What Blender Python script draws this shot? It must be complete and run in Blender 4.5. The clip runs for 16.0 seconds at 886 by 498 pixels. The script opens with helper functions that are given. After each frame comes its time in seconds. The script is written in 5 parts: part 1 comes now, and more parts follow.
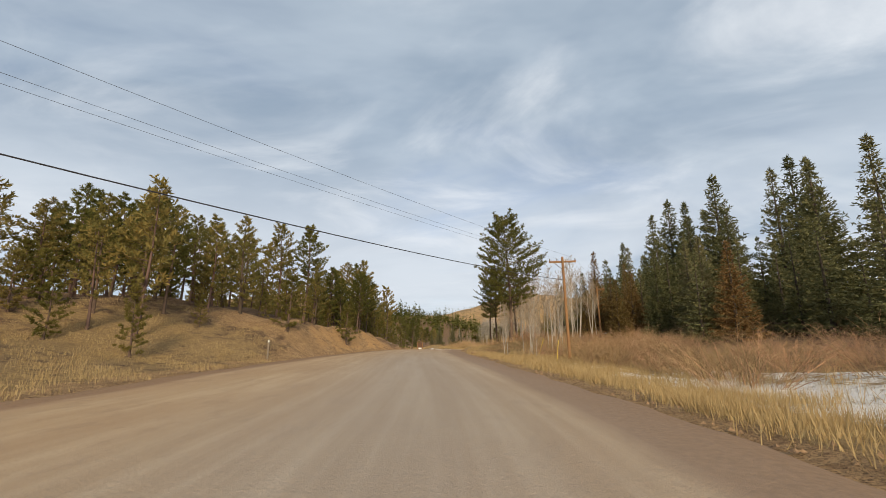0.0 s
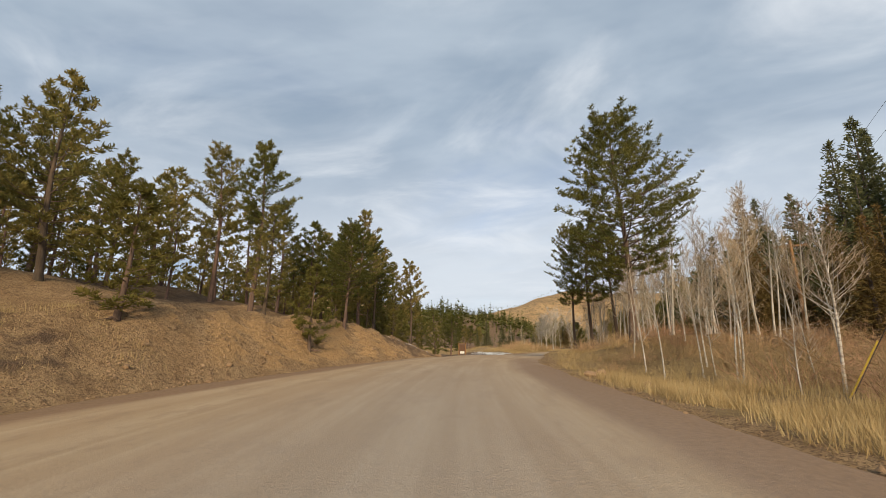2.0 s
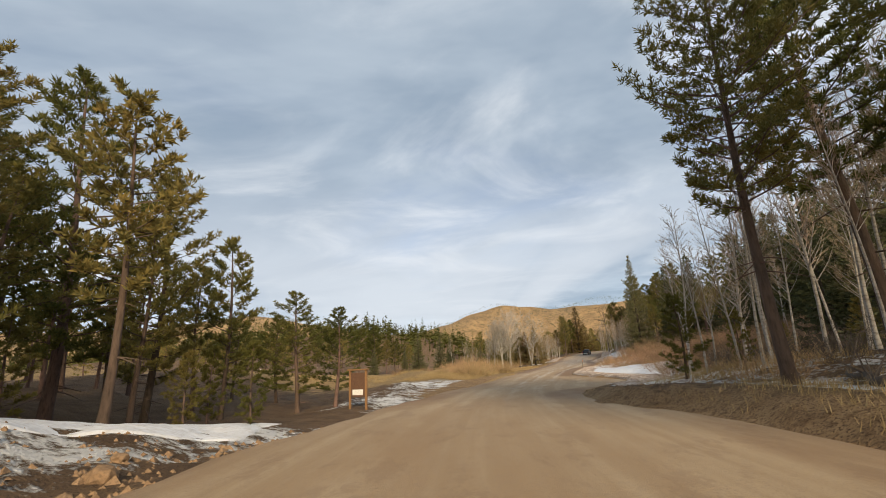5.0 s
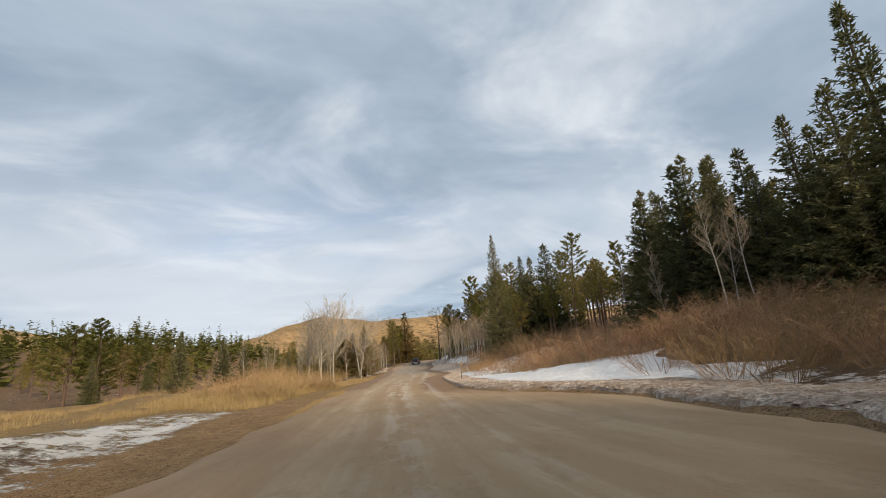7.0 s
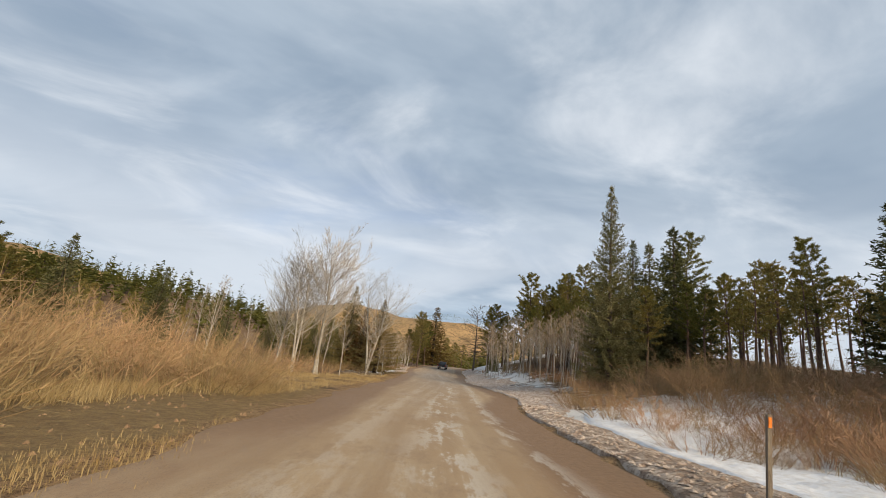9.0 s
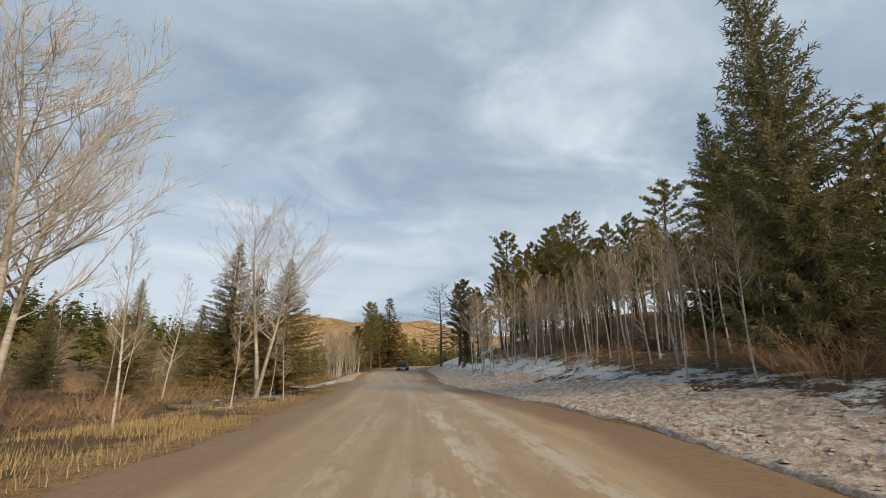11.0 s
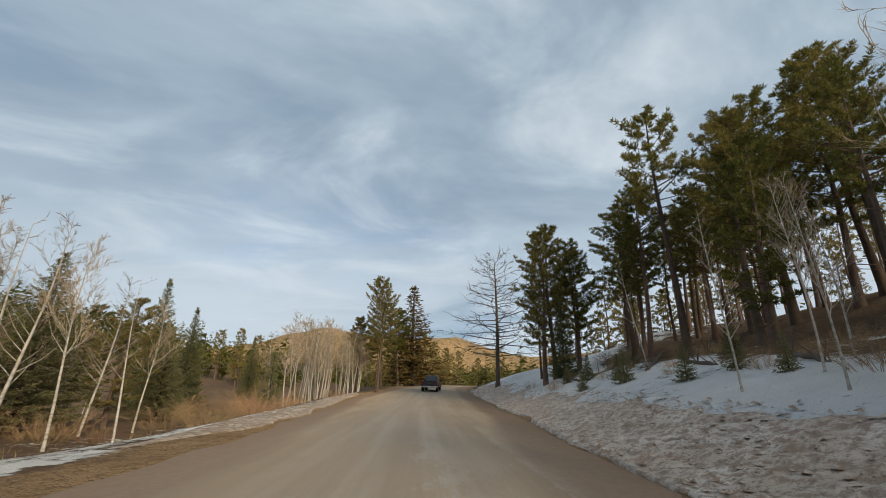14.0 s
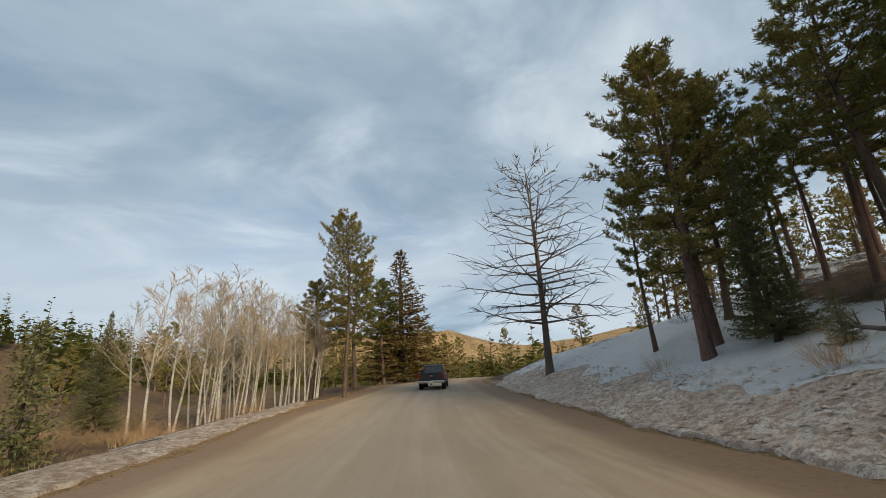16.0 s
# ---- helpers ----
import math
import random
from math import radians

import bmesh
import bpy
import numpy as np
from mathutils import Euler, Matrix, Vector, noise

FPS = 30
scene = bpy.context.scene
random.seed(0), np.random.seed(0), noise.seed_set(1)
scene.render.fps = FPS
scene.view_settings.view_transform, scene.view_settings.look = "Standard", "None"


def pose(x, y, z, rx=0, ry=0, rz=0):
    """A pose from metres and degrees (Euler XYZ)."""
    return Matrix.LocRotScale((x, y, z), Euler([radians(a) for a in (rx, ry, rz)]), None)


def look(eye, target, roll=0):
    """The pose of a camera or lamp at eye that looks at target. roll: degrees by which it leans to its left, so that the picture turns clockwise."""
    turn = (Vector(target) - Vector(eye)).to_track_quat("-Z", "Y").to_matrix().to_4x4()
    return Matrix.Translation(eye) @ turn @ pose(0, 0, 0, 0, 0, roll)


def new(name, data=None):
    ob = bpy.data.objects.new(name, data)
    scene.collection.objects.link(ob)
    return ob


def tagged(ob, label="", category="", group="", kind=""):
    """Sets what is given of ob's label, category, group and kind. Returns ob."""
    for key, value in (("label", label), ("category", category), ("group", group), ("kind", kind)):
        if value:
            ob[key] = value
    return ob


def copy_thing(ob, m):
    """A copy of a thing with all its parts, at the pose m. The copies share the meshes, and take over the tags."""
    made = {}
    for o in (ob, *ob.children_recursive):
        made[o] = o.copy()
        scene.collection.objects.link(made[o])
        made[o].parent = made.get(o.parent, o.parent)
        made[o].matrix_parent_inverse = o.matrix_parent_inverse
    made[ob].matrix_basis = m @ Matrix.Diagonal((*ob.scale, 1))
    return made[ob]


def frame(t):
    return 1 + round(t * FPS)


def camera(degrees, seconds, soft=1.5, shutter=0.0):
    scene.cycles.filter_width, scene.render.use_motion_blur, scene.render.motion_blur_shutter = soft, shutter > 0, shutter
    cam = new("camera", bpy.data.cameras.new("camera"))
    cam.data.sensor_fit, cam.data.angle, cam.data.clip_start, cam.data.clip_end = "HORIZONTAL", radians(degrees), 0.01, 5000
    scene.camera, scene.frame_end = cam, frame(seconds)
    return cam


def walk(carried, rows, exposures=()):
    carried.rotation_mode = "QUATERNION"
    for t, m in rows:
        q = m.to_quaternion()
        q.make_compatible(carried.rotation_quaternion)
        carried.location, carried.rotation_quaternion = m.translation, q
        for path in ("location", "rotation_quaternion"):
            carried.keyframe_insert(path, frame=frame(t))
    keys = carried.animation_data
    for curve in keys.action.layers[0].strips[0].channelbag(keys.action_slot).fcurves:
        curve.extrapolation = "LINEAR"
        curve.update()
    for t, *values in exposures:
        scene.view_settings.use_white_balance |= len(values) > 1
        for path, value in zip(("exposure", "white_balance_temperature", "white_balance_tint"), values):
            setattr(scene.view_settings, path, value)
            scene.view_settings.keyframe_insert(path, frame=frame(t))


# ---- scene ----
EXPOSURES = [(0, 0.0, 6500, 10), (5.2, 0.0, 6500, 10), (8.7, -0.02, 6420, 10), (11, -0.08, 6300, 8), (13.5, -0.2, 6200, 5), (16, -0.16, 6170, 5)]
cam = camera(93.0, 16.0, soft=0.9)
PATH = [
    (0, (11.309, -2.995, 1.35), (11.1, -1.05, 1.766), 0.0),
    (0.5, (10.746, 2.531, 1.35), (10.414, 4.46, 1.76), 0.0),
    (1, (9.902, 8.272, 1.35), (9.543, 10.197, 1.757), 0.2),
    (1.5, (8.888, 14.147, 1.35), (8.451, 16.056, 1.754), 2.0),
    (2, (7.833, 20.05, 1.35), (7.427, 21.964, 1.765), -0.0),
    (2.5, (6.827, 25.867, 1.35), (6.439, 27.78, 1.784), -1.1),
    (3, (5.95, 31.462, 1.35), (5.549, 33.365, 1.815), -1.0),
    (3.5, (5.208, 36.736, 1.35), (4.811, 38.628, 1.866), -1.2),
    (4, (4.842, 41.682, 1.35), (4.524, 43.591, 1.857), -5.3),
    (4.5, (4.634, 46.592, 1.246), (4.44, 48.517, 1.753), -5.2),
    (5, (4.565, 51.46, 1.142), (4.488, 53.396, 1.64), -2.9),
    (5.2, (4.594, 53.504, 1.1), (4.572, 55.44, 1.6), -2.1),
    (7.3, (6.466, 76.208, 0.35), (7.271, 77.965, 0.864), -3.3),
    (7.5, (6.913, 78.386, 0.336), (7.743, 80.128, 0.862), -1.5),
    (8, (8.425, 83.93, 0.3), (9.149, 85.711, 0.853), 6.0),
    (8.5, (9.778, 89.248, 0.264), (10.437, 91.052, 0.821), 6.7),
    (8.7, (10.313, 91.333, 0.25), (10.863, 93.179, 0.789), 8.1),
    (10.8, (16.402, 111.689, 0.05), (17.121, 113.478, 0.584), -0.9),
    (11, (17.108, 113.74, 0.05), (17.881, 115.504, 0.592), -0.6),
    (11.5, (19.107, 119.05, 0.05), (19.887, 120.805, 0.608), -1.1),
    (12, (21.159, 124.513, 0.05), (21.924, 126.256, 0.665), -0.5),
    (12.5, (23.002, 130.197, 0.05), (23.684, 131.969, 0.679), 4.6),
    (13, (24.79, 135.782, 0.05), (25.386, 137.584, 0.68), 8.3),
    (13.5, (26.326, 140.94, 0.05), (26.828, 142.774, 0.671), 9.3),
    (14, (27.518, 145.521, 0.05), (28.15, 147.313, 0.674), 1.2),
    (14.5, (28.731, 150.132, 0.05), (29.415, 151.908, 0.664), -1.3),
    (15, (30.171, 154.907, 0.05), (30.851, 156.688, 0.654), -1.6),
    (15.5, (31.618, 159.735, 0.05), (32.306, 161.513, 0.652), -2.3),
    (16, (33.068, 164.542, 0.05), (33.766, 166.318, 0.65), -2.8),
]
walk(cam, [(t, look(eye, target, roll)) for t, eye, target, roll in PATH], EXPOSURES)
# ---------------------------------------------------------------- world and sun
SUN_BEARING, SUN_ELEV = 166.0, 25.0        # degrees clockwise from +y, degrees up


def build_world():
    world = bpy.data.worlds.new("overcast_sky")
    scene.world = world
    world.use_nodes = True
    nt = world.node_tree
    nt.nodes.clear()
    N, L = nt.nodes.new, nt.links.new
    out, bg = N("ShaderNodeOutputWorld"), N("ShaderNodeBackground")
    sky = N("ShaderNodeTexSky")
    sky.sky_type, sky.sun_disc = "NISHITA", False
    sky.sun_elevation, sky.sun_rotation = radians(SUN_ELEV), radians(SUN_BEARING)
    sky.altitude, sky.air_density, sky.dust_density = 2400, 1.0, 0.6
    tint = N("ShaderNodeMix")
    tint.data_type, tint.blend_type = "RGBA", "MULTIPLY"
    tint.inputs[0].default_value = 1.0
    tint.inputs[7].default_value = (0.15, 0.142, 0.136, 1)
    L(sky.outputs[0], tint.inputs[6])
    # cloud sheet: the view direction laid onto a flat layer overhead
    co = N("ShaderNodeTexCoord")
    sep = N("ShaderNodeSeparateXYZ")
    L(co.outputs["Generated"], sep.inputs[0])
    lift = N("ShaderNodeMath")
    lift.operation, lift.inputs[1].default_value = "ADD", 0.16
    up = N("ShaderNodeMath")
    up.operation, up.inputs[1].default_value = "MAXIMUM", 0.0
    L(sep.outputs[2], up.inputs[0])
    L(up.outputs[0], lift.inputs[0])
    flat = []
    for axis in (0, 1):
        d = N("ShaderNodeMath")
        d.operation = "DIVIDE"
        L(sep.outputs[axis], d.inputs[0])
        L(lift.outputs[0], d.inputs[1])
        flat.append(d)
    comb = N("ShaderNodeCombineXYZ")
    L(flat[0].outputs[0], comb.inputs[0])
    L(flat[1].outputs[0], comb.inputs[1])

    def layer(scale, stretch, turn, detail, rough, distort, lo, hi, shift):
        mp = N("ShaderNodeMapping")
        mp.inputs["Rotation"].default_value = (0, 0, radians(turn))
        mp.inputs["Scale"].default_value = (scale, scale * stretch, 1)
        mp.inputs["Location"].default_value = (shift, shift * 0.7, 0)
        no = N("ShaderNodeTexNoise")
        no.inputs["Scale"].default_value = 1.0
        no.inputs["Detail"].default_value = detail
        no.inputs["Roughness"].default_value = rough
        no.inputs["Distortion"].default_value = distort
        ra = N("ShaderNodeMapRange")
        ra.interpolation_type = "SMOOTHSTEP"
        ra.inputs[1].default_value, ra.inputs[2].default_value = lo, hi
        L(comb.outputs[0], mp.inputs[0])
        L(mp.outputs[0], no.inputs[0])
        L(no.outputs[0], ra.inputs[0])
        return ra.outputs[0]

    veil = layer(0.6, 1.25, 28, 6, 0.55, 0.4, 0.1, 0.48, 3.1)
    wisps = layer(1.15, 1.5, 62, 7, 0.55, 0.6, 0.44, 0.78, 2.3)
    dark = layer(0.7, 1.6, 70, 5, 0.55, 0.5, 0.36, 0.66, 11.0)
    shade = N("ShaderNodeMix")
    shade.data_type = "RGBA"
    shade.inputs[6].default_value = (0.535, 0.62, 0.705, 1)
    shade.inputs[7].default_value = (0.325, 0.412, 0.512, 1)
    L(dark, shade.inputs[0])
    m1 = N("ShaderNodeMix")
    m1.data_type = "RGBA"
    vm = N("ShaderNodeMath")
    vm.operation, vm.inputs[1].default_value = "MULTIPLY", 0.88
    L(veil, vm.inputs[0])
    L(vm.outputs[0], m1.inputs[0])
    L(tint.outputs[2], m1.inputs[6])
    L(shade.outputs[2], m1.inputs[7])
    m2 = N("ShaderNodeMix")
    m2.data_type = "RGBA"
    wm = N("ShaderNodeMath")
    wm.operation, wm.inputs[1].default_value = "MULTIPLY", 0.72
    L(wisps, wm.inputs[0])
    L(wm.outputs[0], m2.inputs[0])
    L(m1.outputs[2], m2.inputs[6])
    m2.inputs[7].default_value = (0.95, 0.98, 1.01, 1)
    low = N("ShaderNodeMapRange")
    low.interpolation_type = "SMOOTHSTEP"
    low.inputs[1].default_value, low.inputs[2].default_value = 0.5, 0.1
    L(up.outputs[0], low.inputs[0])
    band = layer(0.5, 0.45, 62, 5, 0.5, 0.7, 0.34, 0.52, 5.2)
    lm = N("ShaderNodeMath")
    lm.operation = "MULTIPLY"
    L(low.outputs[0], lm.inputs[0])
    L(band, lm.inputs[1])
    lw = N("ShaderNodeMath")
    lw.operation, lw.inputs[1].default_value = "MULTIPLY", 0.75
    L(lm.outputs[0], lw.inputs[0])
    m3 = N("ShaderNodeMix")
    m3.data_type = "RGBA"
    L(lw.outputs[0], m3.inputs[0])
    L(m2.outputs[2], m3.inputs[6])
    m3.inputs[7].default_value = (0.76, 0.805, 0.86, 1)
    L(m3.outputs[2], bg.inputs[0])
    bg.inputs[1].default_value = 1.0
    L(bg.outputs[0], out.inputs[0])


build_world()
sun_data = bpy.data.lights.new("sun", "SUN")
sun_data.energy, sun_data.angle, sun_data.color = 5.0, radians(13.0), (1.0, 0.80, 0.54)
sun = new("sun", sun_data)
_b, _e = radians(SUN_BEARING), radians(SUN_ELEV)
sun.matrix_basis = look((0, 0, 60), (-math.sin(_b) * 50, -math.cos(_b) * 50, 60 - 50 * math.tan(_e)))

# ---------------------------------------------------------------- materials
MATS = {}


def material(name, base, second, scale=3.0, rough=0.9, bump=0.2, fine=40.0, third=None, vary=0.0, spec=0.25, stretch=(1, 1, 1), metal=0.0, thin=0.0):
    """Two noises at two scales mix two or three colours, with relief; vary: how far each object's own tone differs."""
    if name in MATS:
        return MATS[name]
    m = bpy.data.materials.new(name)
    MATS[name] = m
    m.use_nodes = True
    nt = m.node_tree
    N, L = nt.nodes.new, nt.links.new
    p = nt.nodes["Principled BSDF"]
    p.inputs["Roughness"].default_value = rough
    p.inputs["Specular IOR Level"].default_value = spec
    p.inputs["Metallic"].default_value = metal
    geo = N("ShaderNodeNewGeometry")
    mp = N("ShaderNodeMapping")
    mp.inputs["Scale"].default_value = stretch
    L(geo.outputs["Position"], mp.inputs[0])
    a, b = N("ShaderNodeTexNoise"), N("ShaderNodeTexNoise")
    for no, sc, de in ((a, scale, 5), (b, fine, 4)):
        no.inputs["Scale"].default_value, no.inputs["Detail"].default_value = sc, de
        no.inputs["Roughness"].default_value = 0.62
        L(mp.outputs[0], no.inputs[0])
    r = N("ShaderNodeMapRange")
    r.inputs[1].default_value, r.inputs[2].default_value = 0.34, 0.66
    L(a.outputs[0], r.inputs[0])
    mix = N("ShaderNodeMix")
    mix.data_type = "RGBA"
    mix.inputs[6].default_value, mix.inputs[7].default_value = (*base, 1), (*second, 1)
    L(r.outputs[0], mix.inputs[0])
    last = mix.outputs[2]
    r2 = N("ShaderNodeMapRange")
    r2.inputs[1].default_value, r2.inputs[2].default_value = 0.45, 0.75
    L(b.outputs[0], r2.inputs[0])
    mix2 = N("ShaderNodeMix")
    mix2.data_type = "RGBA"
    L(r2.outputs[0], mix2.inputs[0])
    L(last, mix2.inputs[6])
    t3 = third or tuple(0.55 * (x + y) / 2 for x, y in zip(base, second))
    mix2.inputs[7].default_value = (*t3, 1)
    last = mix2.outputs[2]
    if vary:
        info, hsv = N("ShaderNodeObjectInfo"), N("ShaderNodeHueSaturation")
        v = N("ShaderNodeMapRange")
        v.inputs[3].default_value, v.inputs[4].default_value = 1 - vary, 1 + vary
        L(info.outputs["Random"], v.inputs[0])
        L(v.outputs[0], hsv.inputs["Value"])
        hv = N("ShaderNodeMapRange")
        hv.inputs[3].default_value, hv.inputs[4].default_value = 0.5 + 0.06 * vary, 0.5 - 0.08 * vary
        L(info.outputs["Random"], hv.inputs[0])
        L(hv.outputs[0], hsv.inputs["Hue"])
        L(last, hsv.inputs["Color"])
        last = hsv.outputs[0]
    L(last, p.inputs["Base Color"])
    if bump:
        bu = N("ShaderNodeBump")
        bu.inputs["Strength"].default_value, bu.inputs["Distance"].default_value = bump, 0.05
        L(b.outputs[0], bu.inputs["Height"])
        L(bu.outputs[0], p.inputs["Normal"])
    if thin:
        tr, add, out = N("ShaderNodeBsdfTranslucent"), N("ShaderNodeMixShader"), nt.nodes["Material Output"]
        L(last, tr.inputs[0])
        add.inputs[0].default_value = thin
        L(p.outputs[0], add.inputs[1])
        L(tr.outputs[0], add.inputs[2])
        L(add.outputs[0], out.inputs[0])
    return m


def M(name):
    return MATS[name]


material("pine_needles", (0.135, 0.138, 0.037), (0.235, 0.2, 0.05), 0.6, 0.75, 0, 9, third=(0.085, 0.10, 0.04), vary=0.4, thin=0.42, spec=0.15)
material("young_needles", (0.14, 0.135, 0.035), (0.2, 0.165, 0.045), 0.8, 0.75, 0, 9, vary=0.25, thin=0.42, spec=0.15)
material("spruce_needles", (0.105, 0.118, 0.056), (0.175, 0.165, 0.07), 0.7, 0.8, 0, 9, vary=0.35, thin=0.28, spec=0.15)
# spruce needles again, brighter and warmer: sunlight put into the colour
material("sunlit_needles", (0.19, 0.16, 0.066), (0.275, 0.21, 0.085), 0.7, 0.8, 0, 9, third=(0.12, 0.11, 0.055), vary=0.15, thin=0.28, spec=0.15)
material("rust_needles", (0.15, 0.10, 0.035), (0.19, 0.12, 0.045), 0.7, 0.8, 0, 9, vary=0.2, thin=0.2, spec=0.15)
material("pine_bark", (0.15, 0.10, 0.072), (0.09, 0.066, 0.052), 2.0, 0.95, 0.7, 14, vary=0.25, stretch=(1, 1, 0.25))
material("spruce_bark", (0.10, 0.08, 0.065), (0.065, 0.055, 0.045), 2.0, 0.95, 0.6, 18, vary=0.2)
material("aspen_bark", (0.46, 0.43, 0.385), (0.34, 0.31, 0.27), 1.2, 0.85, 0.2, 6, third=(0.16, 0.13, 0.10), vary=0.15, stretch=(1, 1, 2.5))
material("cottonwood_bark", (0.43, 0.40, 0.35), (0.31, 0.28, 0.24), 1.2, 0.85, 0.2, 6, third=(0.18, 0.155, 0.125), vary=0.1, stretch=(1, 1, 2.5))
material("twig_bark", (0.41, 0.32, 0.22), (0.30, 0.23, 0.155), 1.5, 0.9, 0, 12, vary=0.15)
material("dead_wood", (0.145, 0.115, 0.09), (0.09, 0.072, 0.058), 1.2, 0.9, 0.4, 14)
material("willow_stems", (0.38, 0.245, 0.13), (0.26, 0.17, 0.095), 0.5, 0.9, 0, 5, vary=0.3)
material("bush_stems", (0.44, 0.31, 0.16), (0.32, 0.22, 0.115), 0.5, 0.9, 0, 5, vary=0.25)
material("dry_grass", (0.50, 0.38, 0.195), (0.38, 0.275, 0.135), 0.4, 0.95, 0, 3, third=(0.24, 0.155, 0.06), thin=0.25, spec=0.1)
material("snow", (0.78, 0.785, 0.80), (0.66, 0.66, 0.665), 1.3, 0.65, 0.8, 6, third=(0.56, 0.53, 0.50), spec=0.25)


def crumbled_snow(name, crust, worn, slush, grit):
    """Old ploughed snow: pale crusts, brown slush between them, dark grit on top."""
    m = bpy.data.materials.new(name)
    MATS[name] = m
    m.use_nodes = True
    nt = m.node_tree
    N, L = nt.nodes.new, nt.links.new
    p = nt.nodes["Principled BSDF"]
    p.inputs["Roughness"].default_value, p.inputs["Specular IOR Level"].default_value = 0.85, 0.2
    geo = N("ShaderNodeNewGeometry")
    col = None
    fac = []
    for sc, de, ro, lo, hi, c in ((0.9, 5, 0.6, 0.32, 0.56, worn), (4.2, 8, 0.74, 0.45, 0.56, slush), (19.0, 5, 0.7, 0.54, 0.66, grit)):
        no = N("ShaderNodeTexNoise")
        no.inputs["Scale"].default_value, no.inputs["Detail"].default_value, no.inputs["Roughness"].default_value = sc, de, ro
        L(geo.outputs["Position"], no.inputs[0])
        ra = N("ShaderNodeMapRange")
        ra.inputs[1].default_value, ra.inputs[2].default_value = lo, hi
        ra.inputs[4].default_value = 0.85
        L(no.outputs[0], ra.inputs[0])
        mix = N("ShaderNodeMix")
        mix.data_type = "RGBA"
        L(ra.outputs[0], mix.inputs[0])
        if col is None:
            mix.inputs[6].default_value = (*crust, 1)
        else:
            L(col, mix.inputs[6])
        mix.inputs[7].default_value = (*c, 1)
        col = mix.outputs[2]
        fac.append(no.outputs[0])
    L(col, p.inputs["Base Color"])
    bu = N("ShaderNodeBump")
    bu.invert = True
    bu.inputs["Strength"].default_value, bu.inputs["Distance"].default_value = 1.0, 0.12
    L(fac[1], bu.inputs["Height"])
    L(bu.outputs[0], p.inputs["Normal"])


crumbled_snow("dirty_snow", (0.75, 0.665, 0.585), (0.57, 0.465, 0.38), (0.34, 0.24, 0.175), (0.17, 0.112, 0.076))
crumbled_snow("brown_slush", (0.66, 0.58, 0.5), (0.40, 0.31, 0.235), (0.24, 0.165, 0.115), (0.12, 0.08, 0.055))
material("rock", (0.32, 0.21, 0.12), (0.22, 0.14, 0.08), 2.5, 0.95, 0.6, 22)
material("pole_wood", (0.30, 0.165, 0.075), (0.22, 0.12, 0.055), 1.0, 0.85, 0.3, 20, stretch=(4, 4, 0.5))
material("grey_wood", (0.24, 0.20, 0.155), (0.17, 0.14, 0.11), 2.0, 0.9, 0.3, 26, stretch=(4, 4, 0.5))
material("wire_metal", (0.05, 0.05, 0.055), (0.035, 0.035, 0.04), 2.0, 0.5, 0, 10, metal=0.3)
material("white_paint", (0.78, 0.77, 0.73), (0.68, 0.67, 0.63), 4.0, 0.6, 0.05, 30)
material("yellow_plastic", (0.72, 0.52, 0.07), (0.60, 0.42, 0.06), 4.0, 0.5, 0.05, 30)
material("brown_panel", (0.14, 0.078, 0.048), (0.11, 0.06, 0.038), 4.0, 0.7, 0.1, 30)
material("orange_reflector", (0.80, 0.25, 0.04), (0.7, 0.2, 0.03), 4.0, 0.4, 0.0, 30)

# ---------------------------------------------------------------- the lie of the land
ROAD_POINTS = [(15.6, -45), (13.9, -24), (11.3, -3), (9.9, 8.3), (7.85, 20), (5.95, 31.5), (4.85, 41.7), (4.58, 52), (4.95, 64), (6.47, 76.2),
               (8.4, 83.9), (10.3, 91.3), (13.2, 101.5), (16.4, 111.7), (21.1, 124.5), (24.8, 135.8), (28.7, 150.1), (33.07, 164.5),
               (37.6, 179), (43.4, 195), (51.5, 213), (68, 232), (98, 248), (148, 264)]
ROAD_Z = [(-60, 0.0), (45, 0.0), (57, -0.25), (80, -1.0), (96, -1.1), (117, -1.3), (178, -1.3), (205, -0.3), (225, 0.3), (400, 1.0)]
S_START = 48.3                     # length of road behind the first camera place


def spline(points, step=1.0):
    p = np.array(points, float)
    p = np.vstack([2 * p[0] - p[1], p, 2 * p[-1] - p[-2]])
    out = []
    for i in range(1, len(p) - 2):
        a, b, c, d = p[i - 1:i + 3]
        n = max(2, int(np.linalg.norm(c - b) / step))
        for k in range(n):
            u = k / n
            out.append(0.5 * (2 * b + (c - a) * u + (2 * a - 5 * b + 4 * c - d) * u * u + (3 * b - a - 3 * c + d) * u ** 3))
    out.append(p[-2])
    return np.array(out)


LINE = spline(ROAD_POINTS)
LINE_S = np.r_[0, np.cumsum(np.hypot(*np.diff(LINE, axis=0).T))] - S_START
_tan = np.gradient(LINE, axis=0)
LINE_T = _tan / np.linalg.norm(_tan, axis=1, keepdims=True)
LINE_R = np.stack([LINE_T[:, 1], -LINE_T[:, 0]], 1)


def interp(s, table):
    t = np.array(table, float)
    return np.interp(s, t[:, 0], t[:, 1])


def soft(x, a, b):
    u = np.clip((x - a) / (b - a), 0, 1)
    return u * u * (3 - 2 * u)


